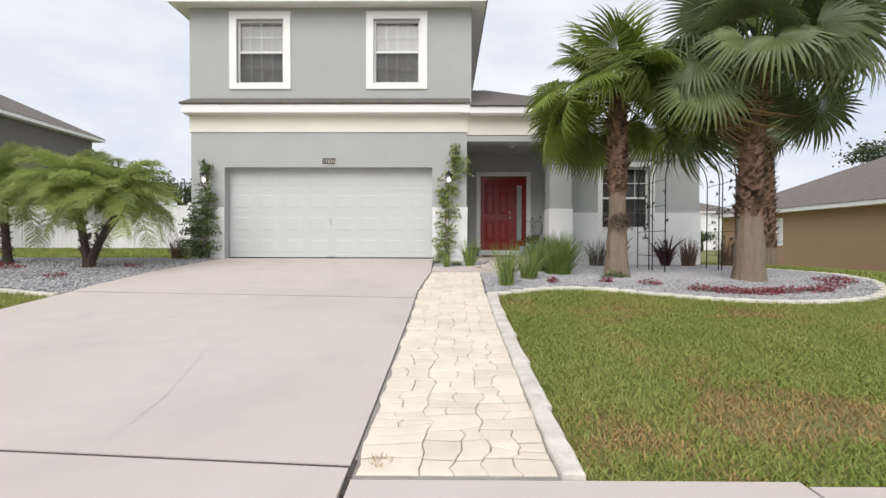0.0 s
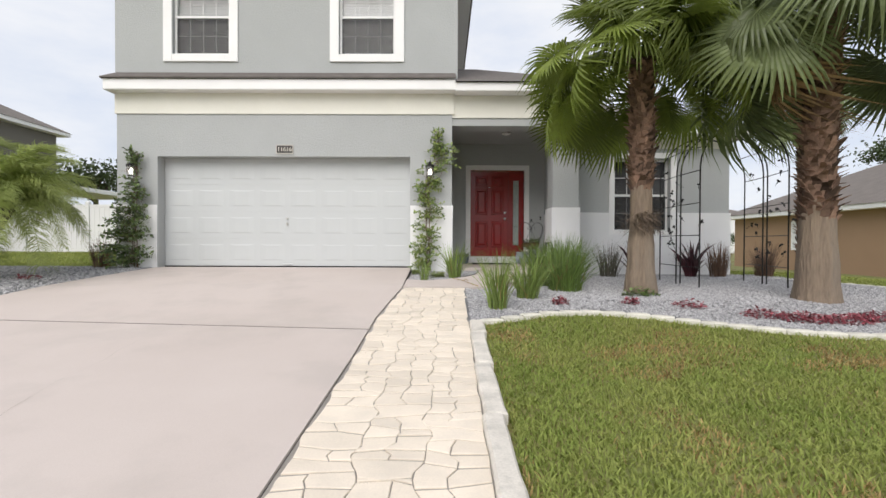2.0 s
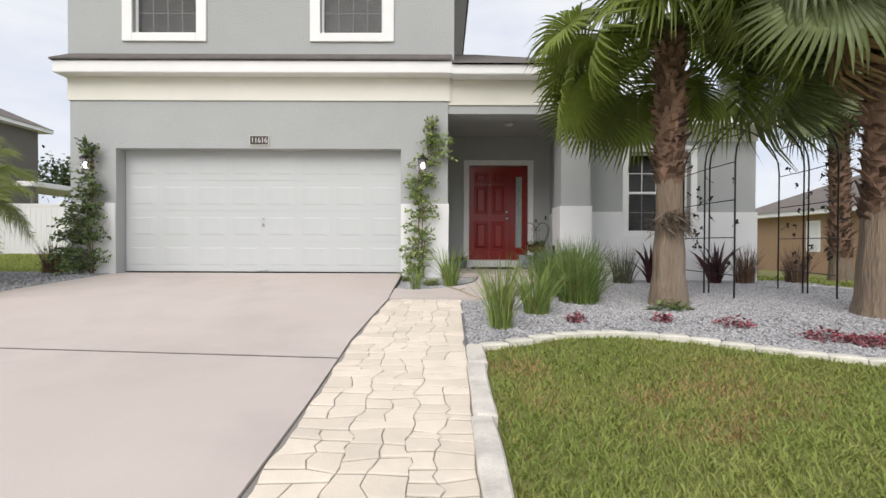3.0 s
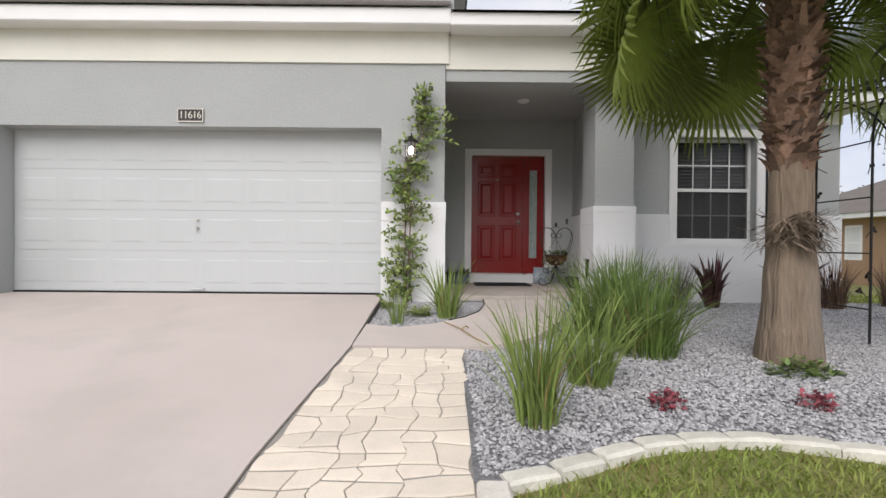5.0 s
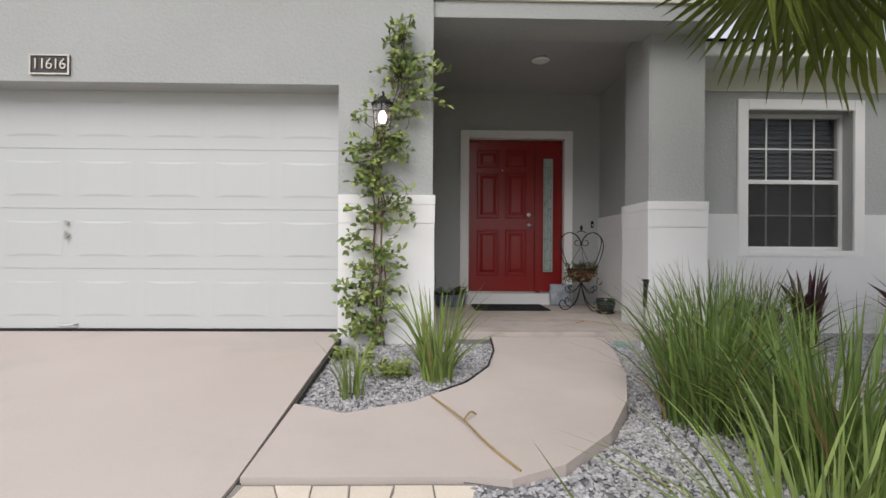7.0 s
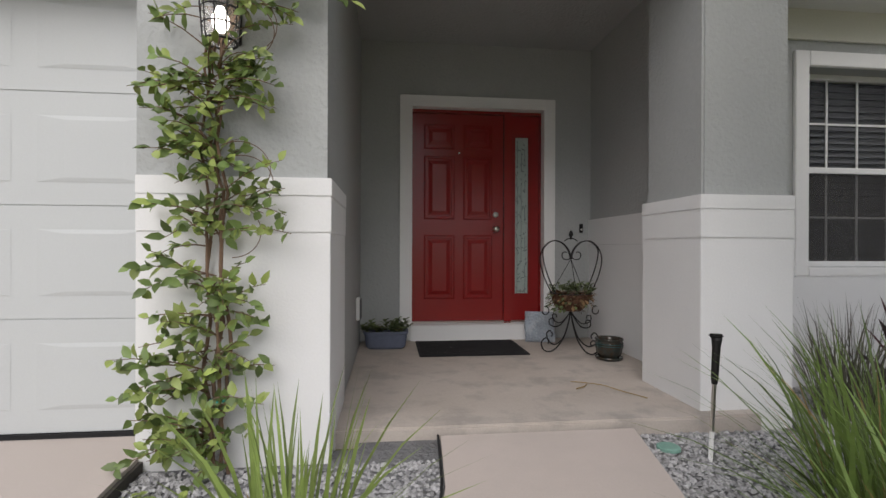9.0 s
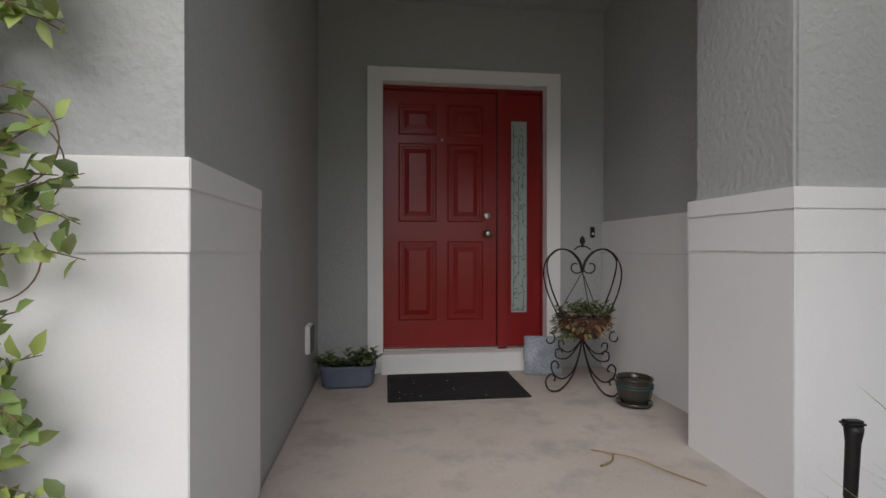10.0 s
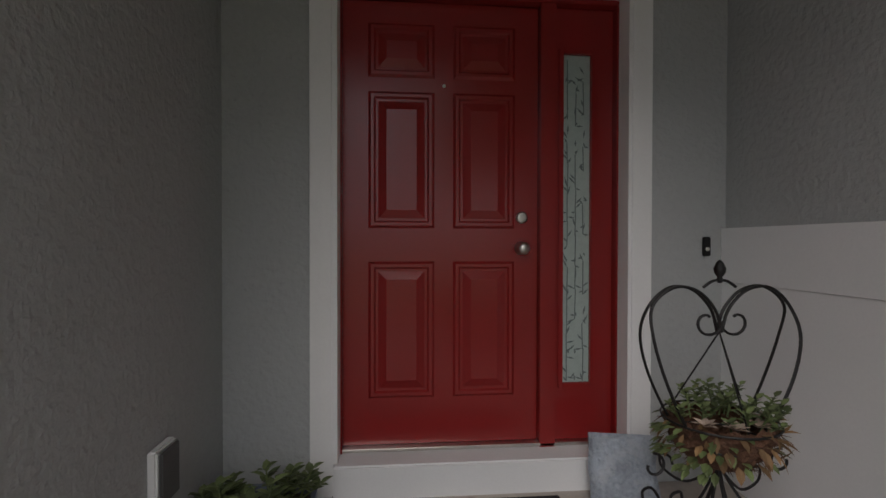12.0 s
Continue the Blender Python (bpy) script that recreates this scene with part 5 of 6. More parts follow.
def smooth_line(pts, n=8):
    out = []
    pts = [Vector(p) for p in pts]
    for i in range(len(pts) - 1):
        a, b, c, d = pts[max(i - 1, 0)], pts[i], pts[i + 1], pts[min(i + 2, len(pts) - 1)]
        for k in range(n):
            t = k / n
            out.append(0.5 * ((2 * b) + (c - a) * t + (2 * a - 5 * b + 4 * c - d) * t * t + (3 * b - a - 3 * c + d) * t ** 3))
    return out + [pts[-1]]
for y in (-0.012, 0.012):
    for sg in (-1, 1):
        h = [(sg * 0.03, y, 0.36), (sg * 0.12, y * 4, 0.44), (sg * 0.215, y * 5, 0.62), (sg * 0.262, y * 4, 0.78), (sg * 0.25, y, 0.89), (sg * 0.175, y, 0.955), (sg * 0.09, y, 0.945), (sg * 0.025, y, 0.88), (0.0, y, 0.80)]
        rod("heart_rod", smooth_line(h, 6), 0.0055)
for sg in (-1, 1):
    rod("scroll", [p + Vector((0, -0.012, 0)) for p in scroll((sg * 0.052, 0, 0.838), 0.057, 0.018, 3.14 if sg > 0 else 0.0, (3.14 + 5.2) if sg > 0 else -5.2)], 0.005)
    rod("scroll", scroll((sg * 0.235, 0, 0.34), 0.045, 0.02, 1.6, 1.6 + sg * 4.9), 0.005)
rod("yoke", smooth_line([(-0.06, 0, 0.955), (-0.03, 0, 0.975), (0, 0, 0.98), (0.03, 0, 0.975), (0.06, 0, 0.955)]), 0.005)
part("finial", Shape().turn([(0.006, 0.97), (0.012, 0.98), (0.008, 0.99), (0.018, 1.005), (0.02, 1.02), (0.012, 1.04), (0.003, 1.05)], 12), IRON, stand, smooth=True)
for k in range(3):
    a = 2.1 * k + 0.5
    rod("chain", [(0, 0, 0.80), (0.17 * math.cos(a), 0.15 * math.sin(a), 0.50)], 0.003)
for k in range(4):
    a = math.pi / 4 - 0.42 + math.pi / 2 * k
    c, sn = 1.08 * math.cos(a), 1.08 * math.sin(a)
    leg = smooth_line([(0, 0, 0.36), (0.02 * c, 0.02 * sn, 0.25), (0.08 * c, 0.08 * sn, 0.10), (0.18 * c, 0.18 * sn, 0.012), (0.27 * c, 0.27 * sn, 0.02), (0.30 * c, 0.30 * sn, 0.085), (0.26 * c, 0.26 * sn, 0.125), (0.225 * c, 0.225 * sn, 0.10), (0.235 * c, 0.235 * sn, 0.075)], 5)
    rod("leg", leg, 0.006)
    upper = smooth_line([(0, 0, 0.36), (0.03 * c, 0.03 * sn, 0.30), (0.12 * c, 0.12 * sn, 0.22), (0.21 * c, 0.21 * sn, 0.23), (0.22 * c, 0.22 * sn, 0.28), (0.18 * c, 0.18 * sn, 0.285), (0.17 * c, 0.17 * sn, 0.26)], 5)
    rod("brace_scroll", upper, 0.005)
for z, q in ((0.50, 0.185), (0.43, 0.15)):
    rod("basket_ring", [(q * math.cos(2 * math.pi * k / 24), q * math.sin(2 * math.pi * k / 24), z) for k in range(25)], 0.004)
def coir_pt(u, v):
    q, z = float(np.interp(v, (0, 0.2, 0.55, 0.9, 1), (0.02, 0.09, 0.15, 0.178, 0.15))), float(np.interp(v, (0, 0.2, 0.55, 0.9, 1), (0.335, 0.35, 0.41, 0.49, 0.50)))
    a = 6.28319 * u
    k = 1 + 0.13 * noise.noise((4 * math.cos(a), 4 * math.sin(a), 9 * v)) + 0.06 * noise.noise((14 * math.cos(a), 14 * math.sin(a), 20 * v))
    return (q * k * math.cos(a), q * k * math.sin(a), z + 0.03 * v * noise.noise((6 * math.cos(a), 6 * math.sin(a), 2)))


liner_shape = Shape().grid(coir_pt, 40, 12)
r = random.Random(27)
for _ in range(220):
    a, v = r.uniform(0, 6.28), r.uniform(0.15, 0.95)
    p = Vector(coir_pt(a / 6.28319, v))
    o = Vector((math.cos(a), math.sin(a), r.gauss(-0.3, 0.6))).normalized()
    liner_shape.tube([p - o * 0.01, p + o * r.uniform(0.015, 0.04) + Vector((r.gauss(0, 0.008), r.gauss(0, 0.008), -0.008))], [0.0022, 0.0008], 3, False)
part("coir_liner", liner_shape, COIR, stand, "ragged brown coir liner")
s = Shape()
for _ in range(46):
    a = r.uniform(2.4, 6.6)
    p = Vector((0.17 * math.cos(a), 0.16 * math.sin(a), r.uniform(0.40, 0.51)))
    leaf_at(s, p, Vector((math.cos(a) * 0.7, math.sin(a) * 0.7, r.uniform(-1.2, 0.5))), Vector((math.cos(a), math.sin(a), 0.4)), r.uniform(0.04, 0.075), r.uniform(0.018, 0.03))
tagged(part("withered_leaves", s, shade("withered_leaf", (0.22, 0.13, 0.06), 0.8, 0.3, 6.0, 30, 0.0, by_island=0.55), stand, "curled brown and yellow leaves"), kind="stuff")
s = Shape()
succulents(s, 30, 0.16, 0.14, 0.49, 18, 0.042, 0.11)
r = random.Random(19)
for _ in range(60):
    a = r.uniform(2.6, 4.6) if r.random() < 0.7 else r.uniform(0, 6.28)
    p = Vector((0.18 * math.cos(a), 0.16 * math.sin(a), r.uniform(0.36, 0.5)))
    leaf_at(s, p, Vector((math.cos(a), math.sin(a), r.uniform(-0.6, 0.2))), Vector((0, 0, 1)), 0.05, 0.025)
tagged(part("succulent", s, SUCCULENT, stand, "pale green trailing succulents"), kind="stuff")

s = Shape()
for cx, cy in ((-0.03, -0.13), (0.06, -0.11), (-0.11, -0.09), (0.12, -0.05)):
    for j in range(12):
        a = j * 2.4
        leaf_at(s, Vector((cx, cy, 0.505)), Vector((math.cos(a), math.sin(a), 0.9 - 0.05 * j)), Vector((0, 0, 1)), 0.045, 0.022)
part("rosette", s, shade("pale_pink_succulent", (0.40, 0.31, 0.25), 0.5, 0.2, 8.0, 30, 0.0, by_island=0.3), stand, "pale pinkish succulent rosettes")

bell = thing("doorbell", "small black doorbell button", "doorbell", pose(2.985, 13.61, 1.965))
part("bell_plate", Shape().box(-0.018, 0.018, -0.016, 0, -0.045, 0.045), IRON, bell, bevel=0.004)
part("button", Shape().turn([(0.010, 0), (0.010, 0.004), (0.006, 0.006)], 12), STEEL, bell).matrix_basis = pose(0, -0.016, -0.012, 90, 0, 0)
outlet = thing("outlet_box", "grey weatherproof outlet cover on the porch wall", "outlet", pose(0.80, 13.05, 1.255))
part("box", Shape().box(0, 0.03, -0.065, 0.065, -0.095, 0.09), PLASTIC, outlet, bevel=0.006)
part("lid", Shape().box(0.031, 0.042, -0.055, 0.062, -0.085, 0.08), shade("grey_lid", (0.1, 0.1, 0.1), 0.5), outlet, "dark grey flap", bevel=0.004)
lamp = thing("porch_light", "round white flush porch ceiling light", "ceiling light", pose(2.0, 12.42, 3.75))
part("ring", Shape().turn([(0.09, 0), (0.1, -0.01), (0.1, -0.02), (0.085, -0.028)], 24), TRIM, lamp, smooth=True)
part("lens", Shape().turn([(0.082, -0.026), (0.06, -0.04), (0.01, -0.044)], 24), TRIM, lamp, smooth=True)

stake = thing("garden_stake", "metal garden stake with a black handle", "stake", pose(2.545, 11.03, 0.66, 0, 3, 0))
part("shaft", Shape().tube([(0, 0, 0.26), (0, 0, 0.50)], 0.010, 10), STEEL, stake, "scratched silver shaft")
part("lower_shaft", Shape().tube([(0, 0, -0.05), (0, 0, 0.262)], 0.0105, 10), TRIM, stake, "chalky white lower shaft")
part("handle", Shape().turn([(0.012, 0.48), (0.016, 0.50), (0.018, 0.65), (0.022, 0.68), (0.023, 0.695)], 14), IRON, stake, smooth=True)
part("grip_top", Shape().box(-0.036, 0.028, -0.018, 0.018, 0.693, 0.712), IRON, stake, bevel=0.008)
cover = thing("valve_cover", "small round green valve cover in the gravel", "valve cover", pose(2.42, 11.15, 0.795))
part("disc", Shape().turn([(0.055, 0), (0.055, 0.012), (0.045, 0.018), (0.005, 0.018)], 20), shade("pale_green_plastic", (0.20, 0.36, 0.30), 0.6), cover)

# ---- litter and weeds ----
def stalk(pts, label):
    t = thing("fallen_stalk", label, "fallen leaf", None)
    part("stalk", Shape().tube(smooth_line([(x, y, walk_z(y) + h) for x, y, h in pts], 5), 0.005, 5), DRY, t)


stalk(((0.80, 9.78, 0.006), (0.95, 9.45, 0.02), (1.05, 9.2, 0.012), (1.16, 8.98, 0.006)), "dry fallen grass stalk across the walkway")
stalk(((0.96, 9.44, 0.012), (1.0, 9.5, 0.03), (1.03, 9.52, 0.01)), "short dry grass stalk on the walkway")
blade_thing = thing("fallen_stalk", "yellowed grass blade lying on the porch edge", "fallen leaf", None)
part("stalk", Shape().tube(smooth_line([(2.28, 12.05, 0.878), (2.42, 11.92, 0.89), (2.50, 11.80, 0.884), (2.60, 11.66, 0.878)], 5), 0.0028, 5).tube(smooth_line([(2.36, 11.98, 0.88), (2.31, 11.9, 0.886), (2.25, 11.88, 0.878)], 4), 0.004, 5), DRY, blade_thing)
grass_clump(0.03, 2.26, 60, 0.06, 0.07, 0.05, 140, DRY, "weed_tuft", "dry weed tuft in the path corner", 0.006, 0.215, "")
grass_clump(-0.06, 6.05, 30, 0.05, 0.05, 0.03, 141, DRY, "weed_tuft", "dry weed tuft in the drive joint", 0.005, 0.385, "")
weeds = thing("weed_patch", "green leafy weeds at the palm foot", "weed", pose(3.30, 8.42, ground_z(3.3, 8.42) + 0.02))
s = Shape()
r = random.Random(23)
for _ in range(160):
    a, q = r.uniform(0, 6.28), math.sqrt(r.random())
    leaf_at(s, Vector((0.26 * q * math.cos(a), 0.13 * q * math.sin(a), r.uniform(0, 0.16) * (1.1 - q))), Vector((r.gauss(0, 1), r.gauss(0, 1), 0.4)), Vector((0, 0, 1)), 0.06, 0.035)
part("leaves", s, VINE_LEAF, weeds)
def low_weeds(x, y, z, rx, ry, n, seed, label):
    t = thing("weed_patch", label, "weed", pose(x, y, z), "weeds in the gravel")
    s, q = Shape(), random.Random(seed)
    for _ in range(n):
        a, k = q.uniform(0, 6.28), math.sqrt(q.random())
        p = Vector((rx * k * math.cos(a), ry * k * math.sin(a), 0))
        e = p + Vector((q.gauss(0, 0.04), q.gauss(-0.02, 0.04), q.uniform(0.04, 0.13)))
        s.tube([p, e], [0.003, 0.0015], 4)
        for j in range(7):
            leaf_at(s, p + (e - p) * (0.3 + 0.1 * j), Vector((q.gauss(0, 1), q.gauss(0, 1), 0.3)), Vector((0, 0, 1)), q.uniform(0.035, 0.06), 0.03)
    part("leaves", s, YOUNG_LEAF, t)


low_weeds(0.50, 10.34, 0.752, 0.20, 0.16, 30, 28, "low bright green weeds at the vine foot")
low_weeds(0.20, 10.72, 0.765, 0.14, 0.14, 22, 29, "low bright green weeds by the garage wall")
liner = thing("bed_liner", "black plastic edging strip round the small bed", "edging")
part("strip", Shape().tube([(*(along(WL, 0.5 + 0.5 * i / 16) - Vector((0.012, 0))), walk_z(along(WL, 0.5 + 0.5 * i / 16).y) + 0.001) for i in range(17)], 0.006, 6), RUBBER, liner)

# ---- neighbours, fence, distance ----
def neighbour(name, x0, x1, y0, y1, zb, ze, rise, wall, label, windows=(), over=0.45, storey_win=()):
    h = thing(name, label, "house", None, "neighbouring houses")
    part("wall", Shape().box(x0, x1, y0, y1, zb, ze), wall, h)
    part("fascia", Shape().box(x0 - over, x1 + over, y0 - over, y1 + over, ze, ze + 0.18), TRIM, h, "white fascia")
    a, b, c, d = x0 - over - 0.04, x1 + over + 0.04, y0 - over - 0.04, y1 + over + 0.04
    w = min(b - a, d - c) / 2
    if d - c >= b - a:
        r1, r2 = ((a + b) / 2, c + w, ze + 0.18 + rise), ((a + b) / 2, d - w, ze + 0.18 + rise)
        f = [(0, 1, 4), (1, 2, 5, 4), (2, 3, 5), (3, 0, 4, 5)]
    else:
        r1, r2 = (a + w, (c + d) / 2, ze + 0.18 + rise), (b - w, (c + d) / 2, ze + 0.18 + rise)
        f = [(0, 1, 5, 4), (1, 2, 5), (2, 3, 4, 5), (3, 0, 4)]
    part("roof", Shape().add([(a, c, ze + 0.184), (b, c, ze + 0.184), (b, d, ze + 0.184), (a, d, ze + 0.184), r1, r2], f), ROOF_FAR, h, "brown shingle hip roof")
    for side, u, z, ww, wh in windows:
        s = Shape()
        px = x0 - 0.03 if side == "w" else x1
        wall_with(s, u - ww / 2 - 0.09, u + ww / 2 + 0.09, z - wh / 2 - 0.09, z + wh / 2 + 0.09, [(u - ww / 2, u + ww / 2, z - wh / 2, z + wh / 2)], px, px + 0.03, "y")
        wn_ = part("window", s, TRIM, h, "white window frame")
        part("pane", Shape().box(px + 0.004, px + 0.02, u - ww / 2, u + ww / 2, z - wh / 2, z + wh / 2), BLIND, wn_)
        part("meeting_rail", Shape().box(px - 0.006, px + 0.003, u - ww / 2, u + ww / 2, z - 0.03, z + 0.03), TRIM, wn_)
    return h


neighbour("neighbour_house", 15.9, 27.5, 6.0, 27.2, -0.4, 2.62, 2.95, TAN_WALL, "tan stucco single-storey house with brown roof", (("w", 22.7, 1.74, 0.56, 1.1),))
neighbour("neighbour_house", -33.0, -20.5, 6.0, 28.1, 0.2, 7.12, 3.5, GREY_WALL, "dark grey two-storey house with brown roof", (("e", 12.0, 5.6, 1.0, 1.4),))
neighbour("distant_house", 30.0, 38.0, 62.0, 70.0, 0.2, 5.0, 1.6, WHITE, "small white house far behind", (), 0.4)
vent = Shape().box(18.9, 19.2, 19.9, 20.2, 4.3, 4.62)
tagged(part("roof_vent", vent, BARK, None, "", bevel=0.03), "dark square roof vent on the shingle roof", "vent")

lanai = thing("patio_roof", "flat white patio roof behind the fence", "patio cover", pose(-16.3, 24.0, 0.9))
part("roof_slab", Shape().box(-1.2, 1.2, -2.5, 3, 2.65, 2.85), TRIM, lanai, bevel=0.02)
for x in (-1.0, 1.0):
    for y in (-2.3, 2.7):
        part("post", Shape().box(x - 0.06, x + 0.06, y - 0.06, y + 0.06, -0.2, 2.65), GREY_WALL, lanai)

fence = thing("vinyl_fence", "tall white vinyl privacy fence across the lawn", "fence")
FZ = 0.80
panel_boards = Shape()
BOARD = Shape().box(0.004, 0.186, -0.012, 0.012, 0.171, 1.779).mesh("fence_board", PLASTIC)
panel_boards.box(0, 2.28, -0.025, 0.025, 0.05, 0.17).box(0, 2.28, -0.025, 0.025, 1.78, 1.88)
PANEL = panel_boards.mesh("fence_panel", PLASTIC)
POST = Shape().box(-0.065, 0.065, -0.065, 0.065, -0.2, 1.95).add([(-0.08, -0.08, 1.95), (0.08, -0.08, 1.95), (0.08, 0.08, 1.95), (-0.08, 0.08, 1.95), (0, 0, 2.03)], [(0, 1, 4), (1, 2, 4), (2, 3, 4), (3, 0, 4)]).mesh("fence_post", PLASTIC)
for k in range(14):
    x = -5.75 - 2.41 * k
    piece("fence_post", POST, fence, pose(x, 20.3, FZ + 0.1))
    panel = piece("fence_panel", PANEL, fence, pose(x - 2.345, 20.3, FZ + 0.1))
    for j in range(12):
        piece("fence_board", BOARD, panel, pose(0.19 * j, 0, 0))


def broad_tree(x, y, h, crown_r, seed, label, name="tree"):
    r = random.Random(seed)
    z0 = ground_z(x, y)
    t = thing(name, label, "tree", pose(x, y, z0 - 0.1), "distant trees")
    s = Shape().tube([(0, 0, 0), (0.1, 0, h * 0.3), (0.05, 0.1, h * 0.6), (0, 0, h * 0.9)], [0.2, 0.15, 0.1, 0.03], 8)
    centres = []
    for k in range(16):
        a, e = k * 2.4, r.uniform(-0.2, 0.9)
        q = crown_r * r.uniform(0.45, 1.0)
        c = Vector((q * math.cos(a) * math.cos(e), q * math.sin(a) * math.cos(e), h * 0.68 + q * 0.6 * math.sin(e)))
        s.tube([(0.05, 0.05, h * 0.5), c * 0.6 + Vector((0, 0, h * 0.25)), c], [0.06, 0.035, 0.012], 5)
        centres.append(c)
    part("trunk", s, BARK, t)
    s = Shape()
    for c in centres:
        for _ in range(110):
            p = c + Vector((r.gauss(0, 1), r.gauss(0, 1), r.gauss(0, 0.7))) * crown_r * 0.2
            leaf_at(s, p, Vector((r.gauss(0, 1), r.gauss(0, 1), r.gauss(0, 0.6))), Vector((r.gauss(0, 1), r.gauss(0, 1), 1)), crown_r * r.uniform(0.06, 0.12), crown_r * 0.06)
    tagged(part("crown", s, TREE_LEAF, t), kind="stuff")


broad_tree(29.4, 32.0, 9.8, 2.3, 91, "spreading dark green tree behind the tan house")
broad_tree(34.8, 46.0, 7.0, 2.2, 92, "dark green tree top beyond the roof")
broad_tree(-25.0, 37.0, 7.0, 3.0, 93, "dark green tree behind the fence")
broad_tree(-20.5, 38.0, 6.0, 2.6, 94, "dark green tree behind the fence")
for k in range(9):
    broad_tree(19.0 + 2.6 * k, 52.0 + (k * 7) % 5, 2.4, 1.5, 200 + k, "low green bush in the distance", "bush")

# ---- drive cracks ----
def crack(pts, seed, w=0.004):
    r = random.Random(seed)
    s = Shape()
    v, f = [], []
    n = 40
    for i in range(n + 1):
        p = along(pts, i / n)
        x, y = p.x + r.gauss(0, 0.008), p.y
        z = float(np.interp(y, P_Y, P_Z)) + 0.0315
        ww = w * r.uniform(0.4, 1.2)
        v += [(x - ww, y - ww, z), (x + ww, y + ww, z)]
    for i in range(n):
        f.append((2 * i, 2 * i + 1, 2 * i + 3, 2 * i + 2))
    s.add(v, f)
    setting("crack", s, CONCRETE_OLD, "hairline crack in the driveway", "crack")


crack(((-1.42, 2.4), (-1.50, 3.1), (-1.75, 4.0), (-2.05, 5.2), (-2.2, 6.4)), 5, 0.002)

# ---- pieces: kerb, edging, path stones ----
kerb = thing("path_kerb", "pale weathered kerb blocks beside the lawn", "kerb", None, "", "structure")
r = random.Random(21)
y = 2.10
while y < 7.05:
    L = min(r.uniform(0.75, 1.05), 7.14 - y)
    n = 7
    outline = [(kerb_left(y) + 0.012 + r.uniform(-0.005, 0.005), y + 0.006 + (L - 0.012) * i / n) for i in range(n + 1)] + [(kerb_right(y) + r.uniform(-0.005, 0.005), y + 0.006 + (L - 0.012) * (n - i) / n) for i in range(n + 1)]
    N = len(outline)
    cx, cy = kerb_left(y) + 0.075, y + L / 2
    v = [(px, py, ground_z(0.5, py) - 0.03) for px, py in outline]
    v += [(px, py, ground_z(0.5, py) + 0.048) for px, py in outline]
    v += [(px + 0.014 * (1 if px < cx else -1), py + 0.012 * (1 if py < y + 0.05 else (-1 if py > y + L - 0.05 else 0)), ground_z(0.5, py) + 0.064 + r.uniform(-0.003, 0.003)) for px, py in outline]
    f = [(q * N + i, q * N + (i + 1) % N, (q + 1) * N + (i + 1) % N, (q + 1) * N + i) for q in range(2) for i in range(N)]
    f += [(2 * N + i, 2 * N + N - 1 - i, 2 * N + N - 2 - i, 2 * N + i + 1) for i in range(n)]
    part("kerb_block", Shape().add(v, f), KERB, kerb)
    y += L

edging = thing("bed_edging", "white scalloped cast edging round the gravel bed", "edging", None, "", "structure")
def edging_block(px, py, ang, L, seed):
    r = random.Random(seed)
    prof = [(-0.06, -0.05), (-0.06, 0.012), (-0.042, 0.026), (0.042, 0.026), (0.06, 0.012), (0.06, -0.05)]
    v = []
    for q in (-0.5, -0.38, 0, 0.38, 0.5):
        k = 1 - (abs(q) * 2) ** 4 * 0.35
        v += [(q * L * 0.98, a * (0.85 + 0.15 * k) + r.uniform(-0.004, 0.004), b * k if b > 0 else b) for a, b in prof]
    f = [(6 * i + j, 6 * i + 6 + j, 6 * i + 7 + j, 6 * i + 1 + j) for i in range(4) for j in range(5)]
    f += [(0, 1, 2, 3, 4, 5), (29, 28, 27, 26, 25, 24)]
    ob = part("edging_block", Shape().add(v, f), EDGING, edging)
    ob.matrix_basis = pose(px, py, ground_z(px, py) + 0.012, 0, 0, math.degrees(ang))


pts = [Vector(p) for p in EDGE] + [Vector((7.66, 9.1)), Vector((7.6, 9.9)), Vector((7.4, 10.7)), Vector((7.1, 11.6))]
fine = []
for a, b in zip(pts, pts[1:]):
    m = max(2, int((b - a).length / 0.05))
    fine += [a + (b - a) * i / m for i in range(m)]
acc, last, k = 0.0, fine[0], 0
start = fine[0]
for p in fine[1:]:
    acc += (p - last).length
    last = p
    if acc > 0.24:
        d = p - start
        edging_block((p.x + start.x) / 2, (p.y + start.y) / 2, math.atan2(d.y, d.x), d.length, 300 + k)
        start, acc, k = p, 0.0, k + 1
for i in range(30):
    x0 = -5.48 - i * 0.24
    x1 = x0 - 0.24
    edging_block((x0 + x1) / 2, (left_bed_front(x0) + left_bed_front(x1)) / 2 - 0.03, math.atan2(left_bed_front(x1) - left_bed_front(x0), -0.24), 0.245, 400 + i)

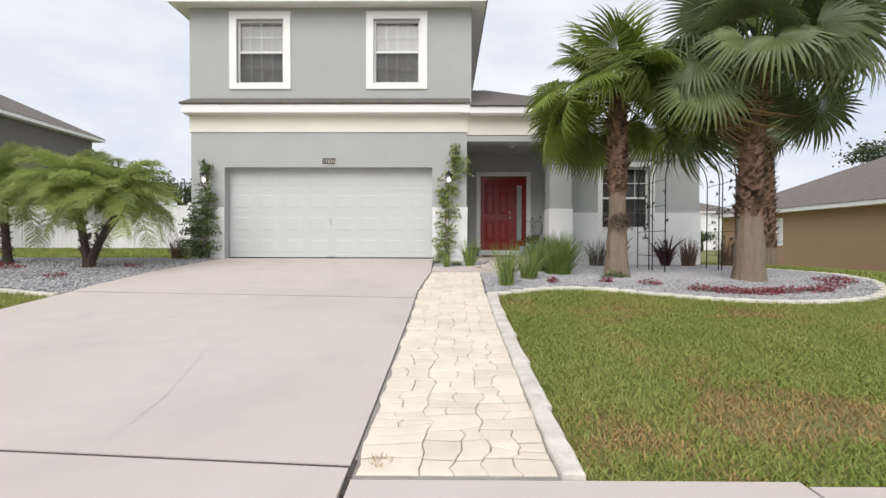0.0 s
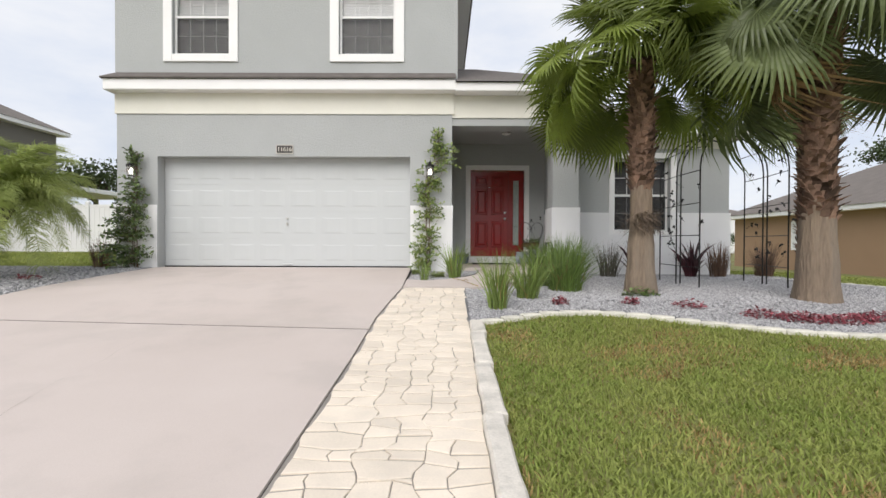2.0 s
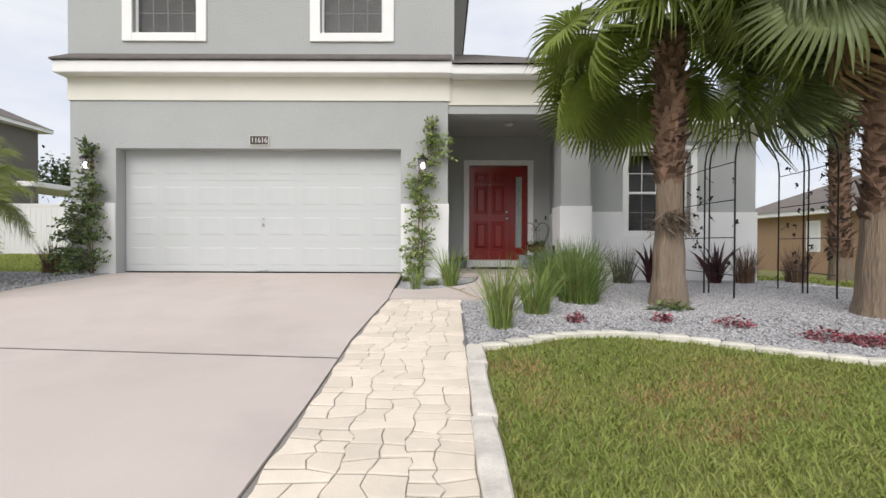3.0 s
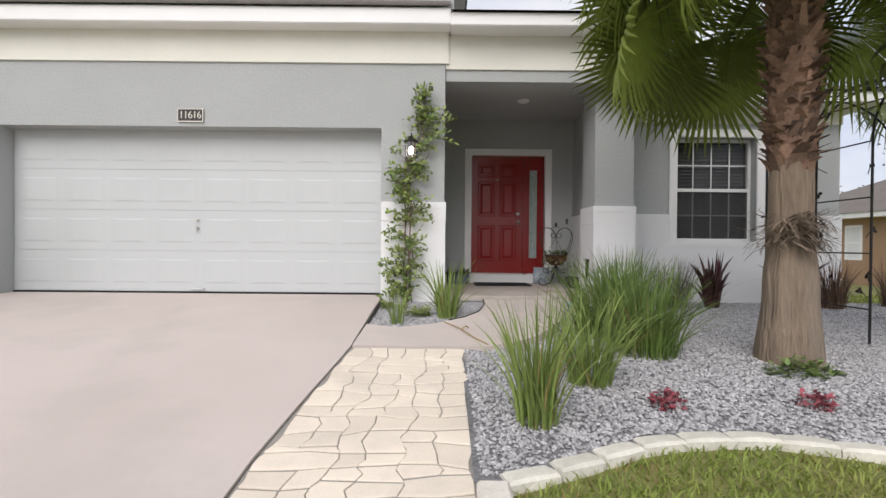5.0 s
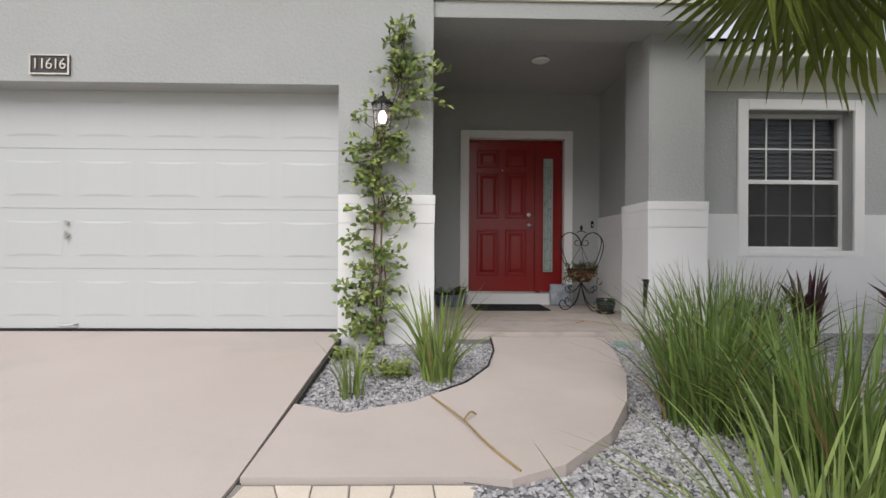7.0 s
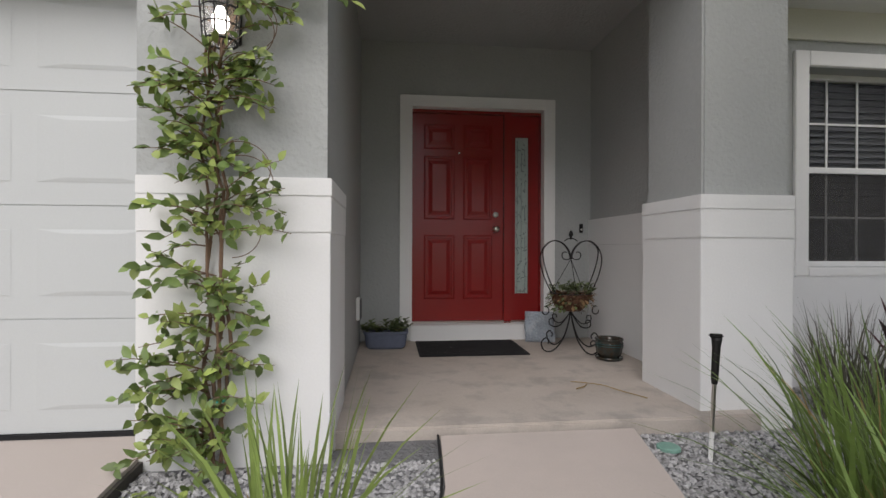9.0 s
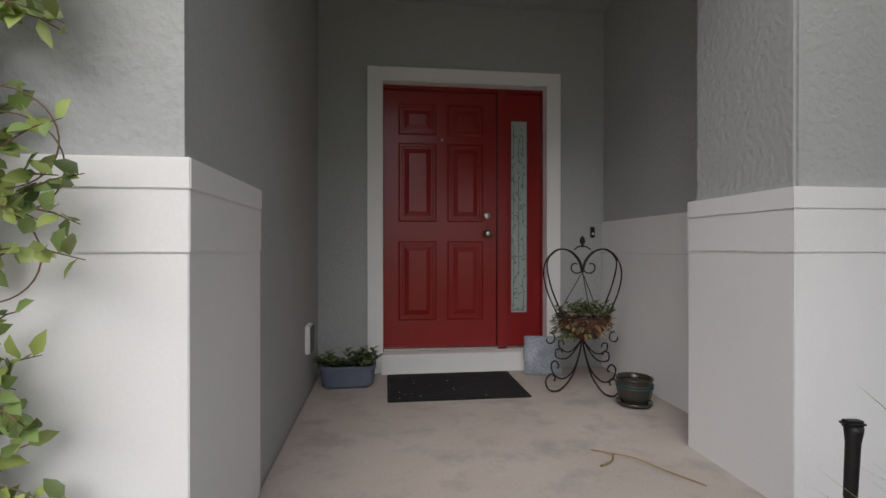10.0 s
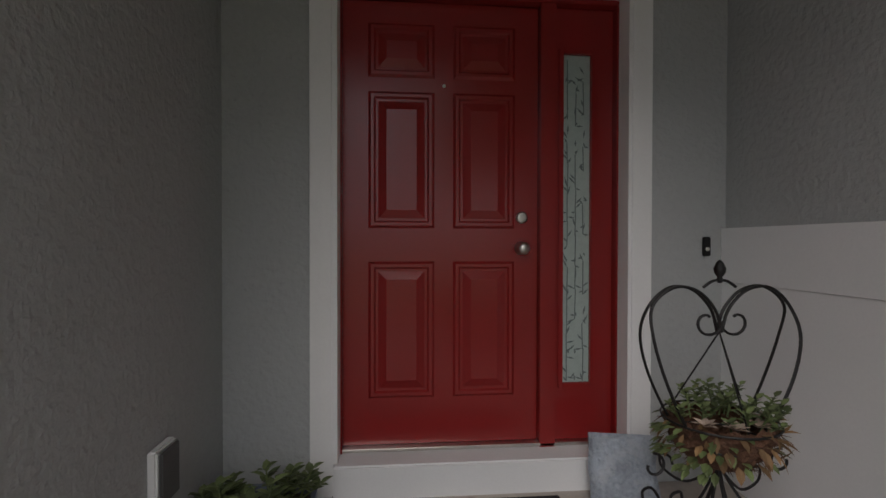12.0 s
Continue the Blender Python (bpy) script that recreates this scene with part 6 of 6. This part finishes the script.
path = thing("stone_path", "cream crazy-paved stone path beside the driveway", "path", None, "", "structure")
r = random.Random(33)
def lane_edge(k, y):
    """The wavy long joints of the path; 0 is the drive's side."""
    lo, hi = edge_x(y) + 0.014, kerb_left(y) + 0.002
    base = lo + (hi - lo) * k / 3
    amp = (0.016, 0.036, 0.036, 0.006 + 0.022 * soft_step(7.1, 7.3, y))[k]
    return base + amp * (math.sin(y * 9.3 + k * 2.1) * 0.5 + math.sin(y * 17.7 + k * 4.3) * 0.4 + 0.9 * noise.noise((y * 9, k * 7.1, 0.3)))
def paving(outline):
    """One stone from its outline: a shallow slab with eased edges."""
    n = len(outline)
    c = sum((Vector(p) for p in outline), Vector((0, 0))) / n
    v, gap, ease = [], 0.0062, 0.006
    hx = max(0.03, max(abs(p[0] - c.x) for p in outline))
    hy = max(0.03, max(abs(p[1] - c.y) for p in outline))
    tilt = (r.uniform(-0.004, 0.004), r.uniform(-0.004, 0.004), r.uniform(-0.001, 0.002))
    for inset, h in ((gap, 0.012), (gap, 0.0205), (gap + ease, 0.0235)):
        for p in outline:
            d = Vector(p) - c
            q = Vector((c.x + d.x * (1 - inset * 0.65 / hx), c.y + d.y * (1 - inset * 1.35 / hy)))
            v.append((q.x, q.y, float(np.interp(q.y, P_Y, P_Z)) + h + (tilt[0] * d.x * 3 + tilt[1] * d.y * 3 + tilt[2] if h > 0.015 else 0)))
    f = [(k * n + i, k * n + (i + 1) % n, (k + 1) * n + (i + 1) % n, (k + 1) * n + i) for k in range(2) for i in range(n)] + [tuple(2 * n + i for i in range(n))]
    part("paving_stone", Shape().add(v, f), STONE, path)
for lane in range(3):
    y = 2.14
    ya = yb = y
    mid_b = ((lane_edge(lane, y) + lane_edge(lane + 1, y)) / 2, y)
    while y < 8.90:
        L = r.uniform(0.09, 0.19)
        if 8.92 - y - L < 0.12:
            L = 8.92 - y
        na, nb = (y + L + r.uniform(-0.04, 0.04), y + L + r.uniform(-0.04, 0.04)) if y + L < 8.85 else (8.92, 8.92)
        left = [(lane_edge(lane, ya + (na - ya) * q), ya + (na - ya) * q) for q in (0, 0.33, 0.67)]
        top_l, top_r = (lane_edge(lane, na), na), (lane_edge(lane + 1, nb), nb)
        right = [(lane_edge(lane + 1, nb + (yb - nb) * q), nb + (yb - nb) * q) for q in (0, 0.33, 0.67)]
        bot_r = (lane_edge(lane + 1, yb), yb)
        mid_t = ((top_l[0] + top_r[0]) / 2 + r.uniform(-0.04, 0.04), (na + nb) / 2 + (r.uniform(-0.03, 0.03) if na < 8.9 else 0))
        u = r.random()
        if u < 0.8:
            mt, mb = mid_t, mid_b
            mm = ((mt[0] + mb[0]) / 2 + r.uniform(-0.032, 0.032), (mt[1] + mb[1]) / 2)
            paving([mb, mm, mt, top_l] + left[::-1])
            paving([bot_r, *right[::-1], mt, mm, mb])
        else:
            paving([mid_b, bot_r, *right[::-1][:2], top_r, mid_t, top_l, *left[::-1]])
        ya, yb, y, mid_b = na, nb, y + L, mid_t
# ---- gravel and lawn ----


rs = np.random.RandomState(5)
OCT = np.array([(1, 0, 0), (0, 1, 0), (-1, 0, 0), (0, -1, 0), (0, 0, 1), (0, 0, -1)], float)
OCT_F = np.array([(0, 1, 4), (1, 2, 4), (2, 3, 4), (3, 0, 4), (1, 0, 5), (2, 1, 5), (3, 2, 5), (0, 3, 5)])


def on_walkway(x, y):
    t = np.interp(y, [p[1] for p in WR[1:]], [p[0] for p in WR[1:]])
    return x < t + 0.01


def pebbles(name, label, xs, ys, zs, size):
    n = len(xs)
    v = OCT[None] * (size * rs.uniform(0.6, 1.35, (n, 1)))[:, :, None] * rs.uniform(0.65, 1.3, (n, 6, 1))
    v[:, :, 2] *= 0.65
    a, b = rs.uniform(0, 6.28, n), rs.uniform(-0.7, 0.7, n)
    ca, sa, cb, sb = np.cos(a)[:, None], np.sin(a)[:, None], np.cos(b)[:, None], np.sin(b)[:, None]
    x = v[:, :, 0] * cb + v[:, :, 2] * sb
    z = -v[:, :, 0] * sb + v[:, :, 2] * cb
    y = v[:, :, 1]
    out = np.stack([x * ca - y * sa + np.asarray(xs)[:, None], x * sa + y * ca + np.asarray(ys)[:, None], z + np.asarray(zs)[:, None]], 2).reshape(-1, 3)
    f = (OCT_F[None] + (np.arange(n) * 6)[:, None, None]).reshape(-1, 3)
    me = bpy.data.meshes.new(name)
    me.from_pydata(out.tolist(), [], f.tolist())
    me.materials.append(GRAVEL)
    tagged(new(name, me), label, "gravel", "", "stuff")


xs = rs.uniform(0.93, 7.55, 150000)
ys = rs.uniform(6.7, 12.5, 150000)
near = np.clip(1.35 - (xs - 1.0) * 0.13 - (ys - 7.0) * 0.05, 0.3, 1)
keep = (ys > np.interp(xs, EX, EY) + 0.05) & ~((ys > 8.9) & on_walkway(xs, ys)) & ~((ys > 11.33) & (xs < 3.36)) & (rs.uniform(0, 1, 150000) < near) & ~((xs < 0.962) & (ys < 8.93))
xs, ys = xs[keep], ys[keep]
pebbles("gravel", "loose angular grey gravel of the front bed", xs, ys, [ground_z(a, b) + 0.026 for a, b in zip(xs, ys)], 0.0132)
xs, ys = rs.uniform(0.05, 1.36, 8000), rs.uniform(9.5, 11.1, 8000)
keep = (xs < np.interp(ys, [p[1] for p in WL[2:]], [p[0] for p in WL[2:]]) - 0.01) & (ys > np.interp(xs, (0.05, 0.35, 0.7), (9.71, 9.58, 9.72)))
xs, ys = xs[keep], ys[keep]
pebbles("gravel", "loose angular grey gravel by the garage wall", xs, ys, [ground_z(0.5, b) + 0.022 for a, b in zip(xs, ys)], 0.013)
xs, ys = rs.uniform(-12, -4.95, 16000), rs.uniform(7.1, 11.4, 16000)
keep = (ys > np.interp(xs, (-14, -11, -8.5, -7.0, -5.4), (10.4, 9.5, 8.3, 7.55, 7.1)) + 0.08) & (xs < np.interp(ys, (2.1, 5.5, 7.1, 8.0, 11.1), (-5.3, -5.35, -5.4, -5.25, -4.9)) - 0.03)
xs, ys = xs[keep], ys[keep]
pebbles("gravel", "loose angular grey gravel beside the driveway", xs, ys, [ground_z(a, b) + 0.026 for a, b in zip(xs, ys)], 0.022)


def turf(name, label, xs, ys, height, material, width=0.0045):
    n = len(xs)
    zs = np.array([ground_z(a, b) - 0.014 for a, b in zip(xs, ys)])
    a = rs.uniform(0, 6.28, n)
    h, w = height * rs.uniform(0.5, 1.25, n), width * rs.uniform(0.7, 1.4, n)
    out = h * rs.uniform(0.3, 1.5, n)
    b = a + 1.57 + rs.normal(0, 0.5, n)
    base = np.stack([xs, ys, zs], 1)
    side = np.stack([np.cos(b) * w, np.sin(b) * w, 0 * w], 1)
    mid = base + np.stack([np.cos(a) * out * 0.35, np.sin(a) * out * 0.35, h * 0.62], 1)
    tip = base + np.stack([np.cos(a) * out, np.sin(a) * out, h], 1)
    v = np.stack([base - side, base + side, mid + side * 0.8, mid - side * 0.8, tip], 1).reshape(-1, 3)
    k = (np.arange(n) * 5)[:, None]
    quads, tris = (np.array([[0, 1, 2, 3]]) + k).tolist(), (np.array([[3, 2, 4]]) + k).tolist()
    me = bpy.data.meshes.new(name)
    me.from_pydata(v.tolist(), [], quads + tris)
    me.materials.append(material)
    tagged(new(name, me), label, "grass", "", "stuff")


N = 230000
xs, ys = rs.uniform(0.98, 9.5, N), rs.uniform(2.06, 7.55, N)
dist = np.hypot(xs - 1.0, ys - 2.0)
keep = (rs.uniform(0, 1, N) < np.clip(1.25 - dist * 0.13, 0.25, 1)) & ((ys < np.interp(xs, EX, EY) - 0.07) | (xs > 7.3)) & (xs > 0.978 + 0.025 * (ys - 2.1))
patchy = np.array([noise.noise((a * 0.9, b * 0.9, 4.2)) + 0.5 * noise.noise((a * 2.6, b * 2.6, 1.0)) for a, b in zip(xs, ys)])
bare = 0.85 * np.exp(-((xs - 2.6) / 0.9) ** 2 - ((ys - 2.75) / 0.38) ** 2) + 0.35 * np.exp(-((xs - 2.2) / 0.5) ** 2 - ((ys - 3.9) / 0.4) ** 2)
keep &= rs.uniform(0, 1, N) > bare * 0.75
dry = (patchy + bare * 1.5 + rs.normal(0, 0.18, N)) > 0.43
turf("grass", "short green lawn grass", xs[keep & ~dry], ys[keep & ~dry], 0.043, GRASS)
turf("dry_grass", "dry straw-coloured patches in the lawn", xs[keep & dry], ys[keep & dry], 0.036, DRY)
xs, ys = rs.uniform(7.3, 14.0, 22000), rs.uniform(2.1, 14.0, 22000)
keep = ((xs > 9.5) | (ys > 7.5)) & (xs > np.interp(ys, (7.4, 8.4, 9.1, 9.9, 10.7, 11.6, 12.5), (7.2, 7.72, 7.78, 7.72, 7.5, 7.25, 7.0)))
turf("grass", "short green lawn grass beyond the gravel bed", xs[keep], ys[keep], 0.06, GRASS, 0.011)
xs, ys = rs.uniform(-12, -5.42, 26000), rs.uniform(3.0, 9.4, 26000)
keep = (ys < np.interp(xs, (-14, -11, -8.5, -7.0, -5.4), (10.4, 9.5, 8.3, 7.55, 7.1)) - 0.12)
turf("grass", "short green lawn grass beside the driveway", xs[keep], ys[keep], 0.055, GRASS, 0.007)
xs, ys = rs.uniform(-22, -5.8, 26000), rs.uniform(11.7, 20.2, 26000)
turf("grass", "short green lawn grass before the fence", xs, ys, 0.06, GRASS, 0.014)
